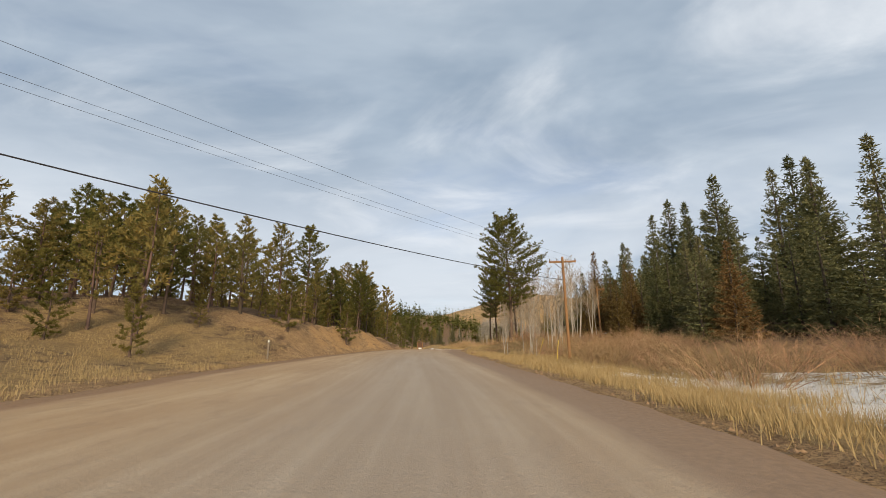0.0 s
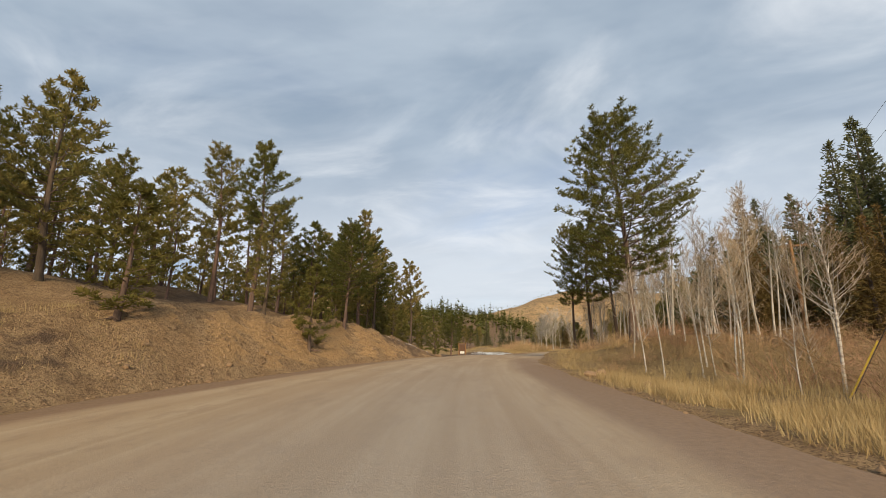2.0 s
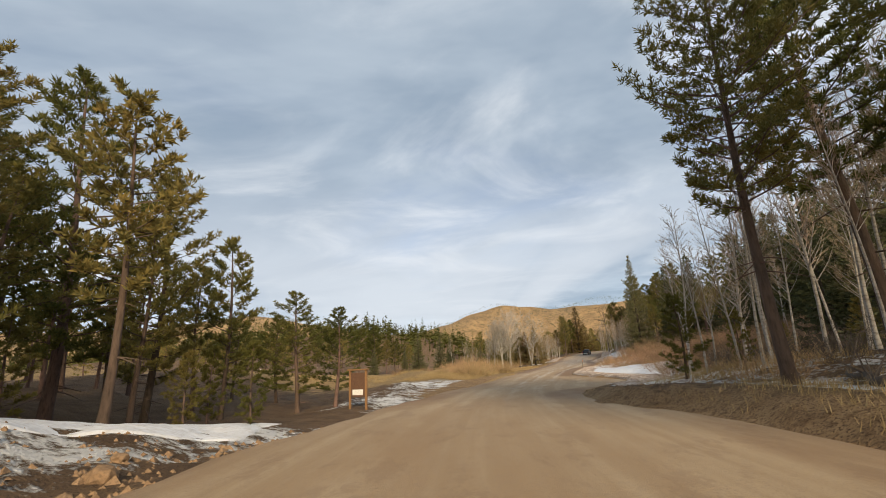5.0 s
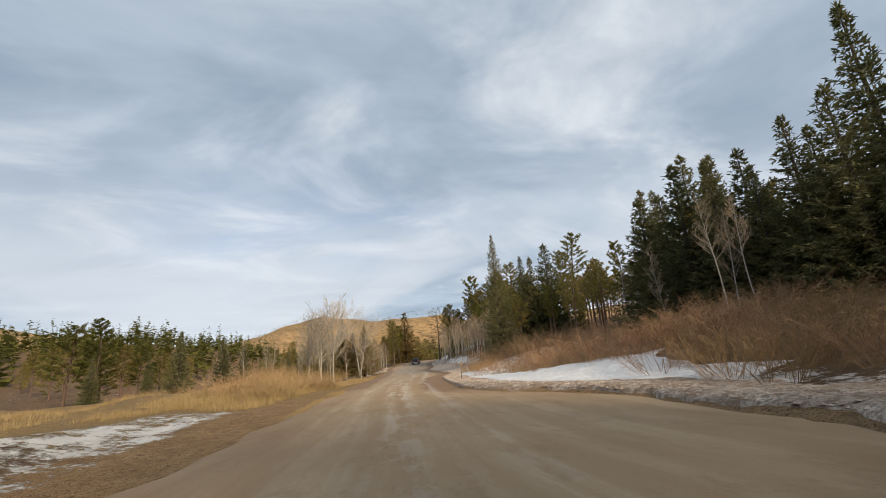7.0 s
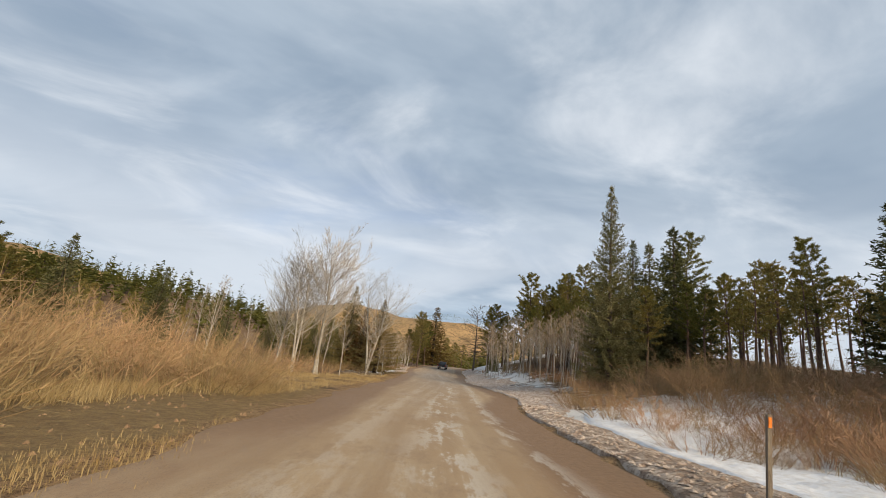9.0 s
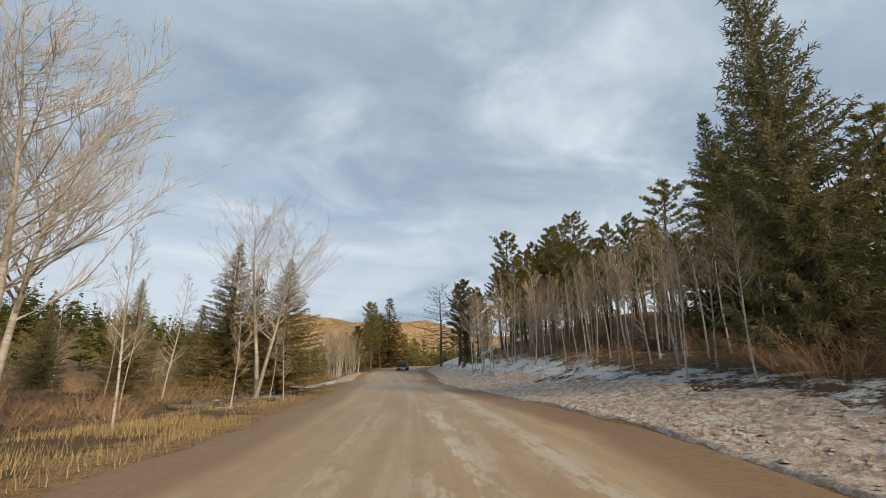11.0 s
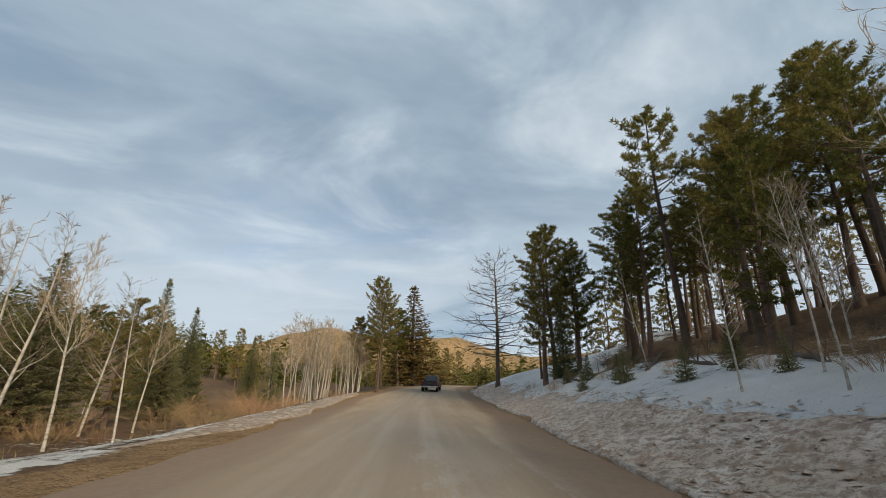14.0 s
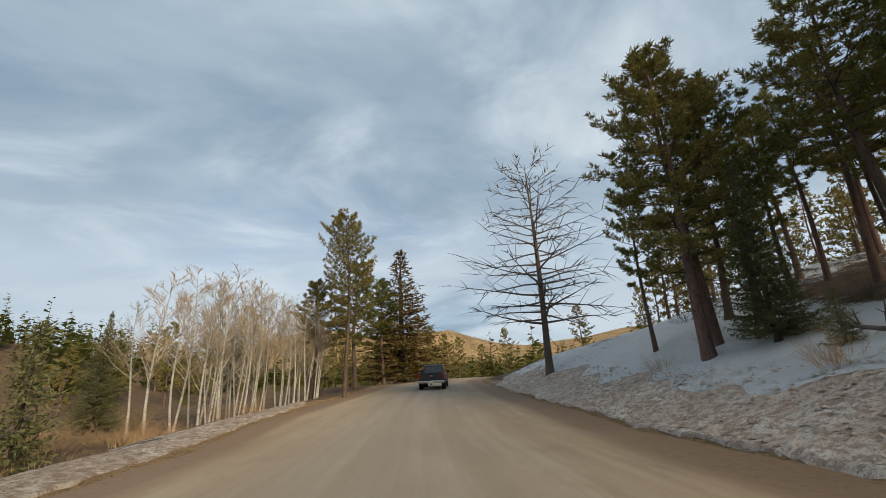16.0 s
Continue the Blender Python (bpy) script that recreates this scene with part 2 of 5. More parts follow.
def road_coords(x, y):
    """Way along the road and way to the right of it."""
    x, y = np.atleast_1d(np.asarray(x, float)), np.atleast_1d(np.asarray(y, float))
    s, r = np.empty(x.shape), np.empty(x.shape)
    for i in range(0, x.size, 20000):
        xs, ys = x.flat[i:i + 20000], y.flat[i:i + 20000]
        d = (xs[:, None] - LINE[None, :, 0]) ** 2 + (ys[:, None] - LINE[None, :, 1]) ** 2
        k = d.argmin(1)
        off = np.stack([xs, ys], 1) - LINE[k]
        s.flat[i:i + 20000] = LINE_S[k] + (off * LINE_T[k]).sum(1)
        r.flat[i:i + 20000] = (off * LINE_R[k]).sum(1)
    return s, r


def at_road(s, r):
    x, y = np.interp(s, LINE_S, LINE[:, 0]), np.interp(s, LINE_S, LINE[:, 1])
    rx, ry = np.interp(s, LINE_S, LINE_R[:, 0]), np.interp(s, LINE_S, LINE_R[:, 1])
    return x + rx * r, y + ry * r


LEFT_EDGE = [(-60, 9.2), (12, 9.0), (26, 8.0), (33, 7.0), (39, 6.0), (45, 4.4), (52, 3.4), (60, 2.9), (67, 2.4), (95, 2.1), (108, 2.6), (118, 3.4), (140, 3.9), (155, 3.4), (168, 4.4), (185, 5.6), (200, 4.6), (400, 3.6)]
RIGHT_EDGE = [(-60, 3.8), (25, 3.8), (35, 3.3), (43, 2.9), (48, 3.2), (54, 4.6), (59, 4.6), (63, 3.2), (66, 3.0), (70, 3.6), (76, 6.2), (82, 6.8), (86, 5.7), (89, 4.0), (92, 3.0), (97, 3.0), (112, 3.3), (122, 4.6), (134, 3.8), (146, 2.9), (158, 3.7), (170, 5.0), (182, 5.3), (205, 4.4), (400, 3.5)]

_ns = np.random.default_rng(3)
_WAVES = [(a, *(_ns.normal(size=2) * 2 * math.pi / w), _ns.uniform(0, 7)) for w, a, k in ((60, 0.5, 3), (22, 0.22, 4), (8, 0.09, 5), (3.2, 0.035, 6)) for _ in range(k)]


def rolling(x, y):
    z = np.zeros(np.shape(x))
    for a, kx, ky, ph in _WAVES:
        z = z + a * np.sin(kx * x + ky * y + ph)
    return z * 0.5


def far_rough(x, y):
    return 4.0 * np.sin(x / 37 + 1.3 * np.sin(y / 61)) + 3.0 * np.sin(y / 29 + x / 53) + 1.8 * np.sin(x / 13 + y / 19)


def bump(x, y, cx, cy, wx, wy, h, turn=0.0):
    c, s = math.cos(radians(turn)), math.sin(radians(turn))
    u, v = (x - cx) * c + (y - cy) * s, -(x - cx) * s + (y - cy) * c
    return h * np.exp(-(u / wx) ** 2 - (v / wy) ** 2)


def ground_z(x, y):
    x, y = np.asarray(x, float), np.asarray(y, float)
    shape = np.broadcast(x, y).shape
    x, y = np.broadcast_to(x, shape).ravel(), np.broadcast_to(y, shape).ravel()
    s, r = road_coords(x, y)
    le, re = interp(s, LEFT_EDGE), interp(s, RIGHT_EDGE)
    base = interp(s, ROAD_Z)
    dl, dr = np.maximum(-r - le, 0), np.maximum(r - re, 0)
    # left of the road: meadow slope, cut bank, snowy hollow, flats, valley
    slope = interp(s, [(-60, 1.0), (20, 1.0), (30, 0.45), (50, 0.0)])
    cut = interp(s, [(18, 0), (32, 1.0), (44, 1.0), (56, 0.35), (66, 0)])
    hollow = interp(s, [(50, 0), (60, 1), (76, 1), (88, 0.3), (96, 0)])
    valley = interp(s, [(96, 0), (112, 0.05), (152, 0.15), (166, 0.9), (200, 1.0)])
    zl = slope * (2.4 * soft(dl, 1.5, 22) + 3.0 * soft(dl, 12, 60))
    zl = zl + cut * (2.5 * soft(dl, 0.3, 5.0) + 1.6 * soft(dl, 4, 20) + 2.0 * soft(dl, 15, 60)) + cut * 0.55 * (np.abs(np.sin((s * 1.15 - dl * 1.3) * 1.05 + 0.6 * np.sin(s * 0.7))) - 0.6) * soft(dl, 0.6, 1.6) * (1 - soft(dl, 4, 6.5)) - 0.15 * cut * np.exp(-((dl - 0.4) / 0.4) ** 2)
    zl = zl + hollow * (-0.75 * soft(dl, 0.2, 1.8) + 0.3 * soft(dl, 2.5, 6) + 1.6 * soft(dl, 8, 30))
    zl = zl + interp(s, [(74, 0), (84, 1), (104, 1), (116, 0)]) * (0.45 * soft(dl, 5, 8) + 0.25 * soft(dl, 9, 26))
    zl = zl + valley * (0.1 * np.exp(-((dl - 1.6) / 0.9) ** 2) - 1.0 * soft(dl, 2.4, 7) - 0.8 * soft(dl, 8, 30))
    # right of the road
    flat = interp(s, [(-60, 1), (38, 1), (46, 0)])
    mid = interp(s, [(38, 0), (46, 0.8), (58, 1), (92, 1), (104, 0)])
    will = interp(s, [(86, 0), (94, 1), (108, 1), (118, 0)])
    hill = interp(s, [(104, 0), (116, 0.45), (135, 0.62), (150, 0.9), (165, 1.1), (195, 1.15), (212, 0.7), (235, 0.3)])
    zr_ = flat * (-0.35 * soft(dr, 1.0, 4) + 0.9 * soft(dr, 8, 20) + 1.3 * soft(dr, 16, 40))
    zr_ = zr_ + mid * (interp(s, [(46, 0.55), (62, 0.55), (68, 0.2)]) * soft(dr, 0.15, 1.2) + 1.1 * soft(dr, 2.5, 9) + 2.0 * soft(dr, 7, 28))
    zr_ = zr_ + will * (0.12 * np.exp(-((dr - 1.6) / 1.1) ** 2) + 0.8 * soft(dr, 9, 26))
    zr_ = zr_ + hill * (4.7 * (1 - np.exp(-dr * dr / (dr + 4.2) / 6.3)) + 3.0 * soft(dr, 11, 32))
    off = np.maximum(dl, dr)
    z = base + zl + zr_ + rolling(x, y) * soft(off, 1.0, 14)
    near = soft(np.hypot(x - 25, y - 110), 150, 420)
    z = z * (1 - 0.6 * near)
    # distant hills
    away = soft(off, 15, 90)
    z = z + away * (bump(x, y, 225, 1080, 190, 150, 66, -12) + bump(x, y, 90, 1150, 130, 140, 50) + bump(x, y, 360, 1000, 150, 160, 64))
    z = z + away * (bump(x, y, -90, 980, 120, 150, 42) + bump(x, y, -10, 1060, 110, 120, 26) + bump(x, y, 20, 1180, 200, 120, 26) + bump(x, y, -330, 800, 170, 220, 76) + bump(x, y, -620, 640, 220, 300, 60))
    z = z + away * (bump(x, y, 720, 820, 260, 300, 90) + bump(x, y, 190, 520, 95, 90, 9) + bump(x, y, -170, 430, 110, 140, 12) + bump(x, y, -95, 245, 62, 90, 10) + bump(x, y, -42, 305, 60, 45, 13))
    z = z + far_rough(x, y) * soft(np.hypot(x, y - 100), 350, 800)
    z = z + soft(np.hypot(x, y - 100), 1300, 3000) * 30
    # the ground lies under the road
    under = (r > -le - 0.5) & (r < re + 0.5) & (s > -46) & (s < 260)
    z = np.where(under, z - 0.09, z)
    return z.reshape(shape)


def gz(x, y):
    return float(ground_z(np.array([x]), np.array([y]))[0])


def mesh_object(name, verts, faces, mat, parent=None, smooth=False, label=""):
    me = bpy.data.meshes.new(name)
    me.from_pydata([tuple(v) for v in verts], [], [tuple(int(i) for i in f) for f in faces])
    me.materials.append(mat)
    if smooth:
        me.polygons.foreach_set("use_smooth", [True] * len(me.polygons))
    me.update()
    ob = new(name, me)
    ob.parent = parent
    if label:
        ob["label"] = label
    return ob


def part(name, bm, mat, parent, label=""):
    me = bpy.data.meshes.new(name)
    bm.to_mesh(me)
    bm.free()
    me.materials.append(mat)
    ob = new(name, me)
    ob.parent = parent
    if label:
        ob["label"] = label
    return ob


def node_ground():
    """Soil, needle litter, dry grass and snow by the three attributes of the sheet, broken up by noise."""
    m = bpy.data.materials.new("ground_cover")
    MATS["ground_cover"] = m
    m.use_nodes = True
    nt = m.node_tree
    N, L = nt.nodes.new, nt.links.new
    p = nt.nodes["Principled BSDF"]
    p.inputs["Roughness"].default_value, p.inputs["Specular IOR Level"].default_value = 0.95, 0.15
    geo = N("ShaderNodeNewGeometry")

    def noise_(scale, detail=6, rough=0.65, dist=0.0):
        n = N("ShaderNodeTexNoise")
        n.inputs["Scale"].default_value, n.inputs["Detail"].default_value = scale, detail
        n.inputs["Roughness"].default_value, n.inputs["Distortion"].default_value = rough, dist
        L(geo.outputs["Position"], n.inputs[0])
        return n.outputs[0]

    def ramp(x, lo, hi):
        r = N("ShaderNodeMapRange")
        r.inputs[1].default_value, r.inputs[2].default_value = lo, hi
        L(x, r.inputs[0])
        return r.outputs[0]

    def mix(f, a, b):
        x = N("ShaderNodeMix")
        x.data_type = "RGBA"
        for i, v in ((0, f), (6, a), (7, b)):
            if isinstance(v, tuple):
                x.inputs[i].default_value = (*v, 1)
            else:
                L(v, x.inputs[i])
        return x.outputs[2]

    def math_(op, a, b):
        x = N("ShaderNodeMath")
        x.operation = op
        for i, v in enumerate((a, b)):
            if isinstance(v, float):
                x.inputs[i].default_value = v
            else:
                L(v, x.inputs[i])
        return x.outputs[0]

    def attr(name):
        a = N("ShaderNodeAttribute")
        a.attribute_name = name
        return a.outputs["Fac"]

    big, mid_, fine, grit = noise_(0.12), noise_(0.9, 6, 0.7), noise_(5.0, 6, 0.7), noise_(24.0, 4, 0.7)
    litter = mix(ramp(mid_, 0.35, 0.65), (0.13, 0.085, 0.054), (0.225, 0.15, 0.09))
    litter = mix(ramp(grit, 0.5, 0.72), litter, (0.055, 0.04, 0.03))
    soil = mix(ramp(mid_, 0.36, 0.66), (0.32, 0.205, 0.105), (0.45, 0.305, 0.165))
    soil = mix(ramp(fine, 0.5, 0.66), soil, (0.2, 0.122, 0.065))
    soil = mix(ramp(grit, 0.5, 0.64), soil, (0.10, 0.06, 0.035))
    grass = mix(ramp(fine, 0.35, 0.65), (0.36, 0.255, 0.12), (0.23, 0.155, 0.08))
    grass = mix(ramp(grit, 0.5, 0.75), grass, (0.18, 0.12, 0.06))
    hills = mix(ramp(noise_(0.03, 8, 0.8), 0.4, 0.6), (0.42, 0.27, 0.13), (0.25, 0.165, 0.085))
    hills = mix(ramp(noise_(0.13, 6, 0.8), 0.53, 0.6), hills, (0.1, 0.09, 0.045))
    snow_ = mix(ramp(mid_, 0.3, 0.7), (0.86, 0.855, 0.85), (0.77, 0.76, 0.745))
    snow_ = mix(ramp(grit, 0.62, 0.74), snow_, (0.30, 0.23, 0.17))
    wob = math_("MULTIPLY", math_("SUBTRACT", mid_, 0.5), 1.0)
    wob2 = math_("ADD", wob, math_("MULTIPLY", math_("SUBTRACT", big, 0.5), 1.2))
    col = mix(ramp(math_("ADD", attr("grass"), wob2), 0.42, 0.58), litter, grass)
    col = mix(ramp(math_("ADD", attr("soil"), wob), 0.42, 0.58), col, soil)
    # lighter orange soil stands in for sun on the furrow faces
    lit_soil = mix(ramp(fine, 0.4, 0.7), (0.47, 0.295, 0.135), (0.35, 0.21, 0.1))
    col = mix(math_("MULTIPLY", ramp(math_("ADD", attr("lit_ribs"), wob), 0.35, 0.6), 0.85), col, lit_soil)
    col = mix(attr("far"), col, hills)
    wob3 = math_("ADD", math_("MULTIPLY", wob2, 0.8), math_("MULTIPLY", math_("SUBTRACT", fine, 0.5), 0.6))
    sf = ramp(math_("ADD", attr("snow"), wob3), 0.47, 0.56)
    col = mix(sf, col, snow_)
    L(col, p.inputs["Base Color"])
    bu = N("ShaderNodeBump")
    bu.inputs["Strength"].default_value, bu.inputs["Distance"].default_value = 1.0, 0.3
    hgt = math_("ADD", math_("MULTIPLY", fine, 0.7), math_("ADD", math_("MULTIPLY", grit, 0.3), math_("MULTIPLY", sf, 0.5)))
    L(hgt, bu.inputs["Height"])
    L(bu.outputs[0], p.inputs["Normal"])
    return m


def axis(lo, hi, step, far, grow=1.17):
    mid_ = list(np.arange(lo, hi + 1e-6, step))
    out, d, v = [], step, hi
    while v < far:
        d *= grow
        v += d
        out.append(v)
    pre, d, v = [], step, lo
    while v > -far:
        d *= grow
        v -= d
        pre.append(v)
    return np.array(pre[::-1] + mid_ + out)


def cover(x, y):
    """How much snow, grass, bare soil and distance there is at a place."""
    s, r = road_coords(x, y)
    le, re = interp(s, LEFT_EDGE), interp(s, RIGHT_EDGE)
    dl, dr = np.maximum(-r - le, 0), np.maximum(r - re, 0)
    left = r < 0
    # snow
    sn_r = interp(s, [(-60, 0.0), (-8, 0.6), (2, 0.64), (8, 0.64), (16, 0.56), (24, 0.36), (34, 0.12), (50, 0.2), (58, 0.62), (72, 0.7), (86, 0.6), (92, 0.9), (106, 0.85), (118, 0.6), (140, 0.6), (156, 0.68), (190, 0.74), (215, 0.45), (260, 0.2)])
    reach = interp(s, [(60, 6), (70, 3.2), (90, 3.2), (96, 7), (112, 8), (120, 4.6), (140, 4.6), (150, 7), (170, 7.0), (180, 7.5), (190, 13), (205, 16)])
    prof_r = np.where(s < 45, soft(dr, 2.5, 5) * (1 - soft(dr, 12, 16)), soft(dr, 0.8, 2.2) * (1 - interp(s, [(66, 0.3), (72, 0.6), (92, 0.6), (98, 0.25), (114, 0.25), (122, 0.42), (146, 0.42), (156, 0.58), (184, 0.58), (194, 0.2)]) * soft(dr, reach, reach + 3.0) - 0.15 * soft(dr, reach + 8, reach + 20)))
    sn_l = interp(s, [(-60, 0.0), (44, 0.0), (54, 0.5), (62, 0.5), (66, 0.3), (76, 0.5), (90, 0.56), (97, 0.2), (115, 0.1), (135, 0.55), (142, 0.66), (156, 0.64), (165, 0.56), (180, 0.45), (200, 0.2), (260, 0.1)])
    prof_l = np.where(s < 95, np.where(s < 78, soft(dl, 0.8, 2.5), soft(dl, 3.2, 5)) * (1 - 0.75 * soft(dl, 7, 10)), soft(dl, interp(s, [(150, 2.0), (162, 0.9)]), interp(s, [(150, 2.8), (162, 1.6)])) * (1 - 0.55 * soft(dl, 4.4, 8)))
    snow_ = np.where(left, sn_l * prof_l, sn_r * prof_r)
    # grass
    gr_l = interp(s, [(-60, 0.66), (22, 0.62), (30, 0.3), (44, 0.1), (66, 0.1), (80, 0.3), (88, 0.85), (106, 0.85), (114, 0.5), (122, 0.2), (200, 0.22)])
    gr_l = gr_l * np.where(s < 30, 1 - 0.8 * soft(dl, 14, 22), 1.0)
    gr_r = interp(s, [(-60, 0.95), (30, 0.85), (50, 0.6), (70, 0.35), (200, 0.15)]) * (1 - 0.7 * soft(dr, 9, 18))
    grass = np.where(left, gr_l, gr_r)
    # soil beside the road and on the cut
    so = np.exp(-(np.maximum(dl, dr) / np.where(left & ((s < 40) | ((s > 112) & (s < 160))), 2.8, 1.6)) ** 2) * 0.9
    # soil gives way past s 42: darker litter stands in for shade there
    cut = interp(s, [(24, 0), (31, 1), (42, 1), (48, 0.42), (60, 0)]) * np.where(left, 1 - soft(dl, 8.0, 15.0), 0)
    yard = interp(s, [(72, 0), (79, 0.85), (93, 0.85), (98, 0)]) * np.where(left, soft(dl, 0.5, 0.9) * (1 - soft(dl, 4.0, 8.0)), 0)
    so = np.maximum(so, np.maximum(cut, yard))
    far = soft(np.hypot(x - 25, y - 110), 260, 480)
    # sunlit faces of the cut's furrows, put into the soil colour as lighter stripes
    rib = np.abs(np.sin((s * 1.15 - dl * 1.3) * 1.05 + 0.6 * np.sin(s * 0.7)))
    lit_ribs = np.where(left, interp(s, [(29, 0), (34, 1), (44, 1), (49, 0)]) * soft(dl, 0.7, 1.3) * (1 - soft(dl, 3.2, 5.2)) * soft(rib, 0.5, 0.72), 0)
    return snow_ * (1 - far), grass, so, far, lit_ribs


def build_ground():
    xs, ys = axis(-26, 66, 0.6, 3600), axis(-14, 226, 0.6, 3600)
    X, Y = np.meshgrid(xs, ys, indexing="ij")
    Z = ground_z(X, Y)
    nx, ny = X.shape
    me = bpy.data.meshes.new("ground")
    idx = np.arange(nx * ny).reshape(nx, ny)
    faces = np.stack([idx[:-1, :-1], idx[1:, :-1], idx[1:, 1:], idx[:-1, 1:]], -1).reshape(-1, 4)
    me.vertices.add(nx * ny)
    me.vertices.foreach_set("co", np.stack([X, Y, Z], -1).ravel())
    me.loops.add(faces.size)
    me.loops.foreach_set("vertex_index", faces.ravel())
    me.polygons.add(len(faces))
    me.polygons.foreach_set("loop_start", np.arange(len(faces)) * 4)
    me.polygons.foreach_set("use_smooth", [True] * len(faces))
    me.update(calc_edges=True)
    for name, v in zip(("snow", "grass", "soil", "far", "lit_ribs"), cover(X.ravel(), Y.ravel())):
        me.attributes.new(name, "FLOAT", "POINT").data.foreach_set("value", np.ascontiguousarray(v, dtype=np.float32))
    me.materials.append(node_ground())
    ob = new("ground", me)
    return tagged(ob, "rough mountain ground with dry grass, pine litter and snow", "ground", kind="structure")


def node_road():
    m = bpy.data.materials.new("road_dirt")
    MATS["road_dirt"] = m
    m.use_nodes = True
    nt = m.node_tree
    N, L = nt.nodes.new, nt.links.new
    p = nt.nodes["Principled BSDF"]
    p.inputs["Specular IOR Level"].default_value = 0.3
    uv = N("ShaderNodeUVMap")
    uv.uv_map = "way"
    geo = N("ShaderNodeNewGeometry")

    def noise_(vec, scale, detail=6, rough=0.65, stretch=None):
        n = N("ShaderNodeTexNoise")
        n.inputs["Scale"].default_value, n.inputs["Detail"].default_value, n.inputs["Roughness"].default_value = scale, detail, rough
        if stretch:
            mp = N("ShaderNodeMapping")
            mp.inputs["Scale"].default_value = stretch
            L(vec, mp.inputs[0])
            vec = mp.outputs[0]
        L(vec, n.inputs[0])
        return n.outputs[0]

    def ramp(x, lo, hi, a=0.0, b=1.0):
        r = N("ShaderNodeMapRange")
        r.inputs[1].default_value, r.inputs[2].default_value, r.inputs[3].default_value, r.inputs[4].default_value = lo, hi, a, b
        L(x, r.inputs[0])
        return r.outputs[0]

    def mix(f, a, b):
        x = N("ShaderNodeMix")
        x.data_type = "RGBA"
        for i, v in ((0, f), (6, a), (7, b)):
            if isinstance(v, tuple):
                x.inputs[i].default_value = (*v, 1)
            elif isinstance(v, float):
                x.inputs[i].default_value = v
            else:
                L(v, x.inputs[i])
        return x.outputs[2]

    def math_(op, a, b):
        x = N("ShaderNodeMath")
        x.operation = op
        for i, v in enumerate((a, b)):
            if isinstance(v, float):
                x.inputs[i].default_value = v
            else:
                L(v, x.inputs[i])
        return x.outputs[0]

    def attr(name):
        a = N("ShaderNodeAttribute")
        a.attribute_name = name
        return a.outputs["Fac"]

    streak = noise_(uv.outputs[0], 1.0, 5, 0.6, (1.6, 0.035, 1))
    patch = noise_(uv.outputs[0], 1.0, 6, 0.65, (0.45, 0.12, 1))
    crumb = noise_(geo.outputs["Position"], 9.0, 6, 0.7)
    grit = noise_(geo.outputs["Position"], 60.0, 3, 0.7)
    dry = mix(ramp(streak, 0.42, 0.58), (0.35, 0.245, 0.14), (0.415, 0.305, 0.185))
    dry = mix(ramp(patch, 0.42, 0.66), dry, (0.33, 0.222, 0.125))
    dry = mix(math_("MULTIPLY", ramp(noise_(uv.outputs[0], 1.0, 9, 0.8, (1.1, 0.5, 1)), 0.53, 0.58), 0.5), dry, (0.27, 0.18, 0.105))
    # darker brown towards the two road edges
    edge_brown = mix(ramp(crumb, 0.35, 0.65), (0.185, 0.11, 0.06), (0.255, 0.16, 0.09))
    edge = math_("ADD", attr("edge"), math_("MULTIPLY", math_("SUBTRACT", crumb, 0.5), 0.35))
    edge = math_("ADD", edge, math_("MULTIPLY", math_("SUBTRACT", patch, 0.5), 0.5))
    col = mix(ramp(edge, 0.28, 0.78), dry, edge_brown)
    blot = noise_(uv.outputs[0], 1.0, 9, 0.78, (1.5, 0.42, 1))
    ice = math_("MULTIPLY", attr("icy"), ramp(math_("ADD", math_("MULTIPLY", streak, 0.35), math_("MULTIPLY", blot, 0.65)), 0.5, 0.535))
    col = mix(math_("MULTIPLY", ice, 0.72), col, (0.57, 0.53, 0.465))
    # grey packed dirt; on the far stretch this tone also paints in tree shade
    grey = math_("MULTIPLY", attr("grey"), 0.75)
    packed = mix(ramp(streak, 0.4, 0.64), (0.278, 0.239, 0.198), (0.322, 0.284, 0.242))
    col = mix(grey, col, packed)
    col = mix(math_("MULTIPLY", ramp(grit, 0.52, 0.7), 0.6), col, (0.17, 0.12, 0.08))
    L(col, p.inputs["Base Color"])
    L(ramp(patch, 0.3, 0.7, 0.72, 0.92), p.inputs["Roughness"])
    bu = N("ShaderNodeBump")
    bu.inputs["Strength"].default_value, bu.inputs["Distance"].default_value = 0.6, 0.06
    L(math_("ADD", math_("MULTIPLY", crumb, 0.6), math_("MULTIPLY", grit, 0.3)), bu.inputs["Height"])
    L(bu.outputs[0], p.inputs["Normal"])
    return m


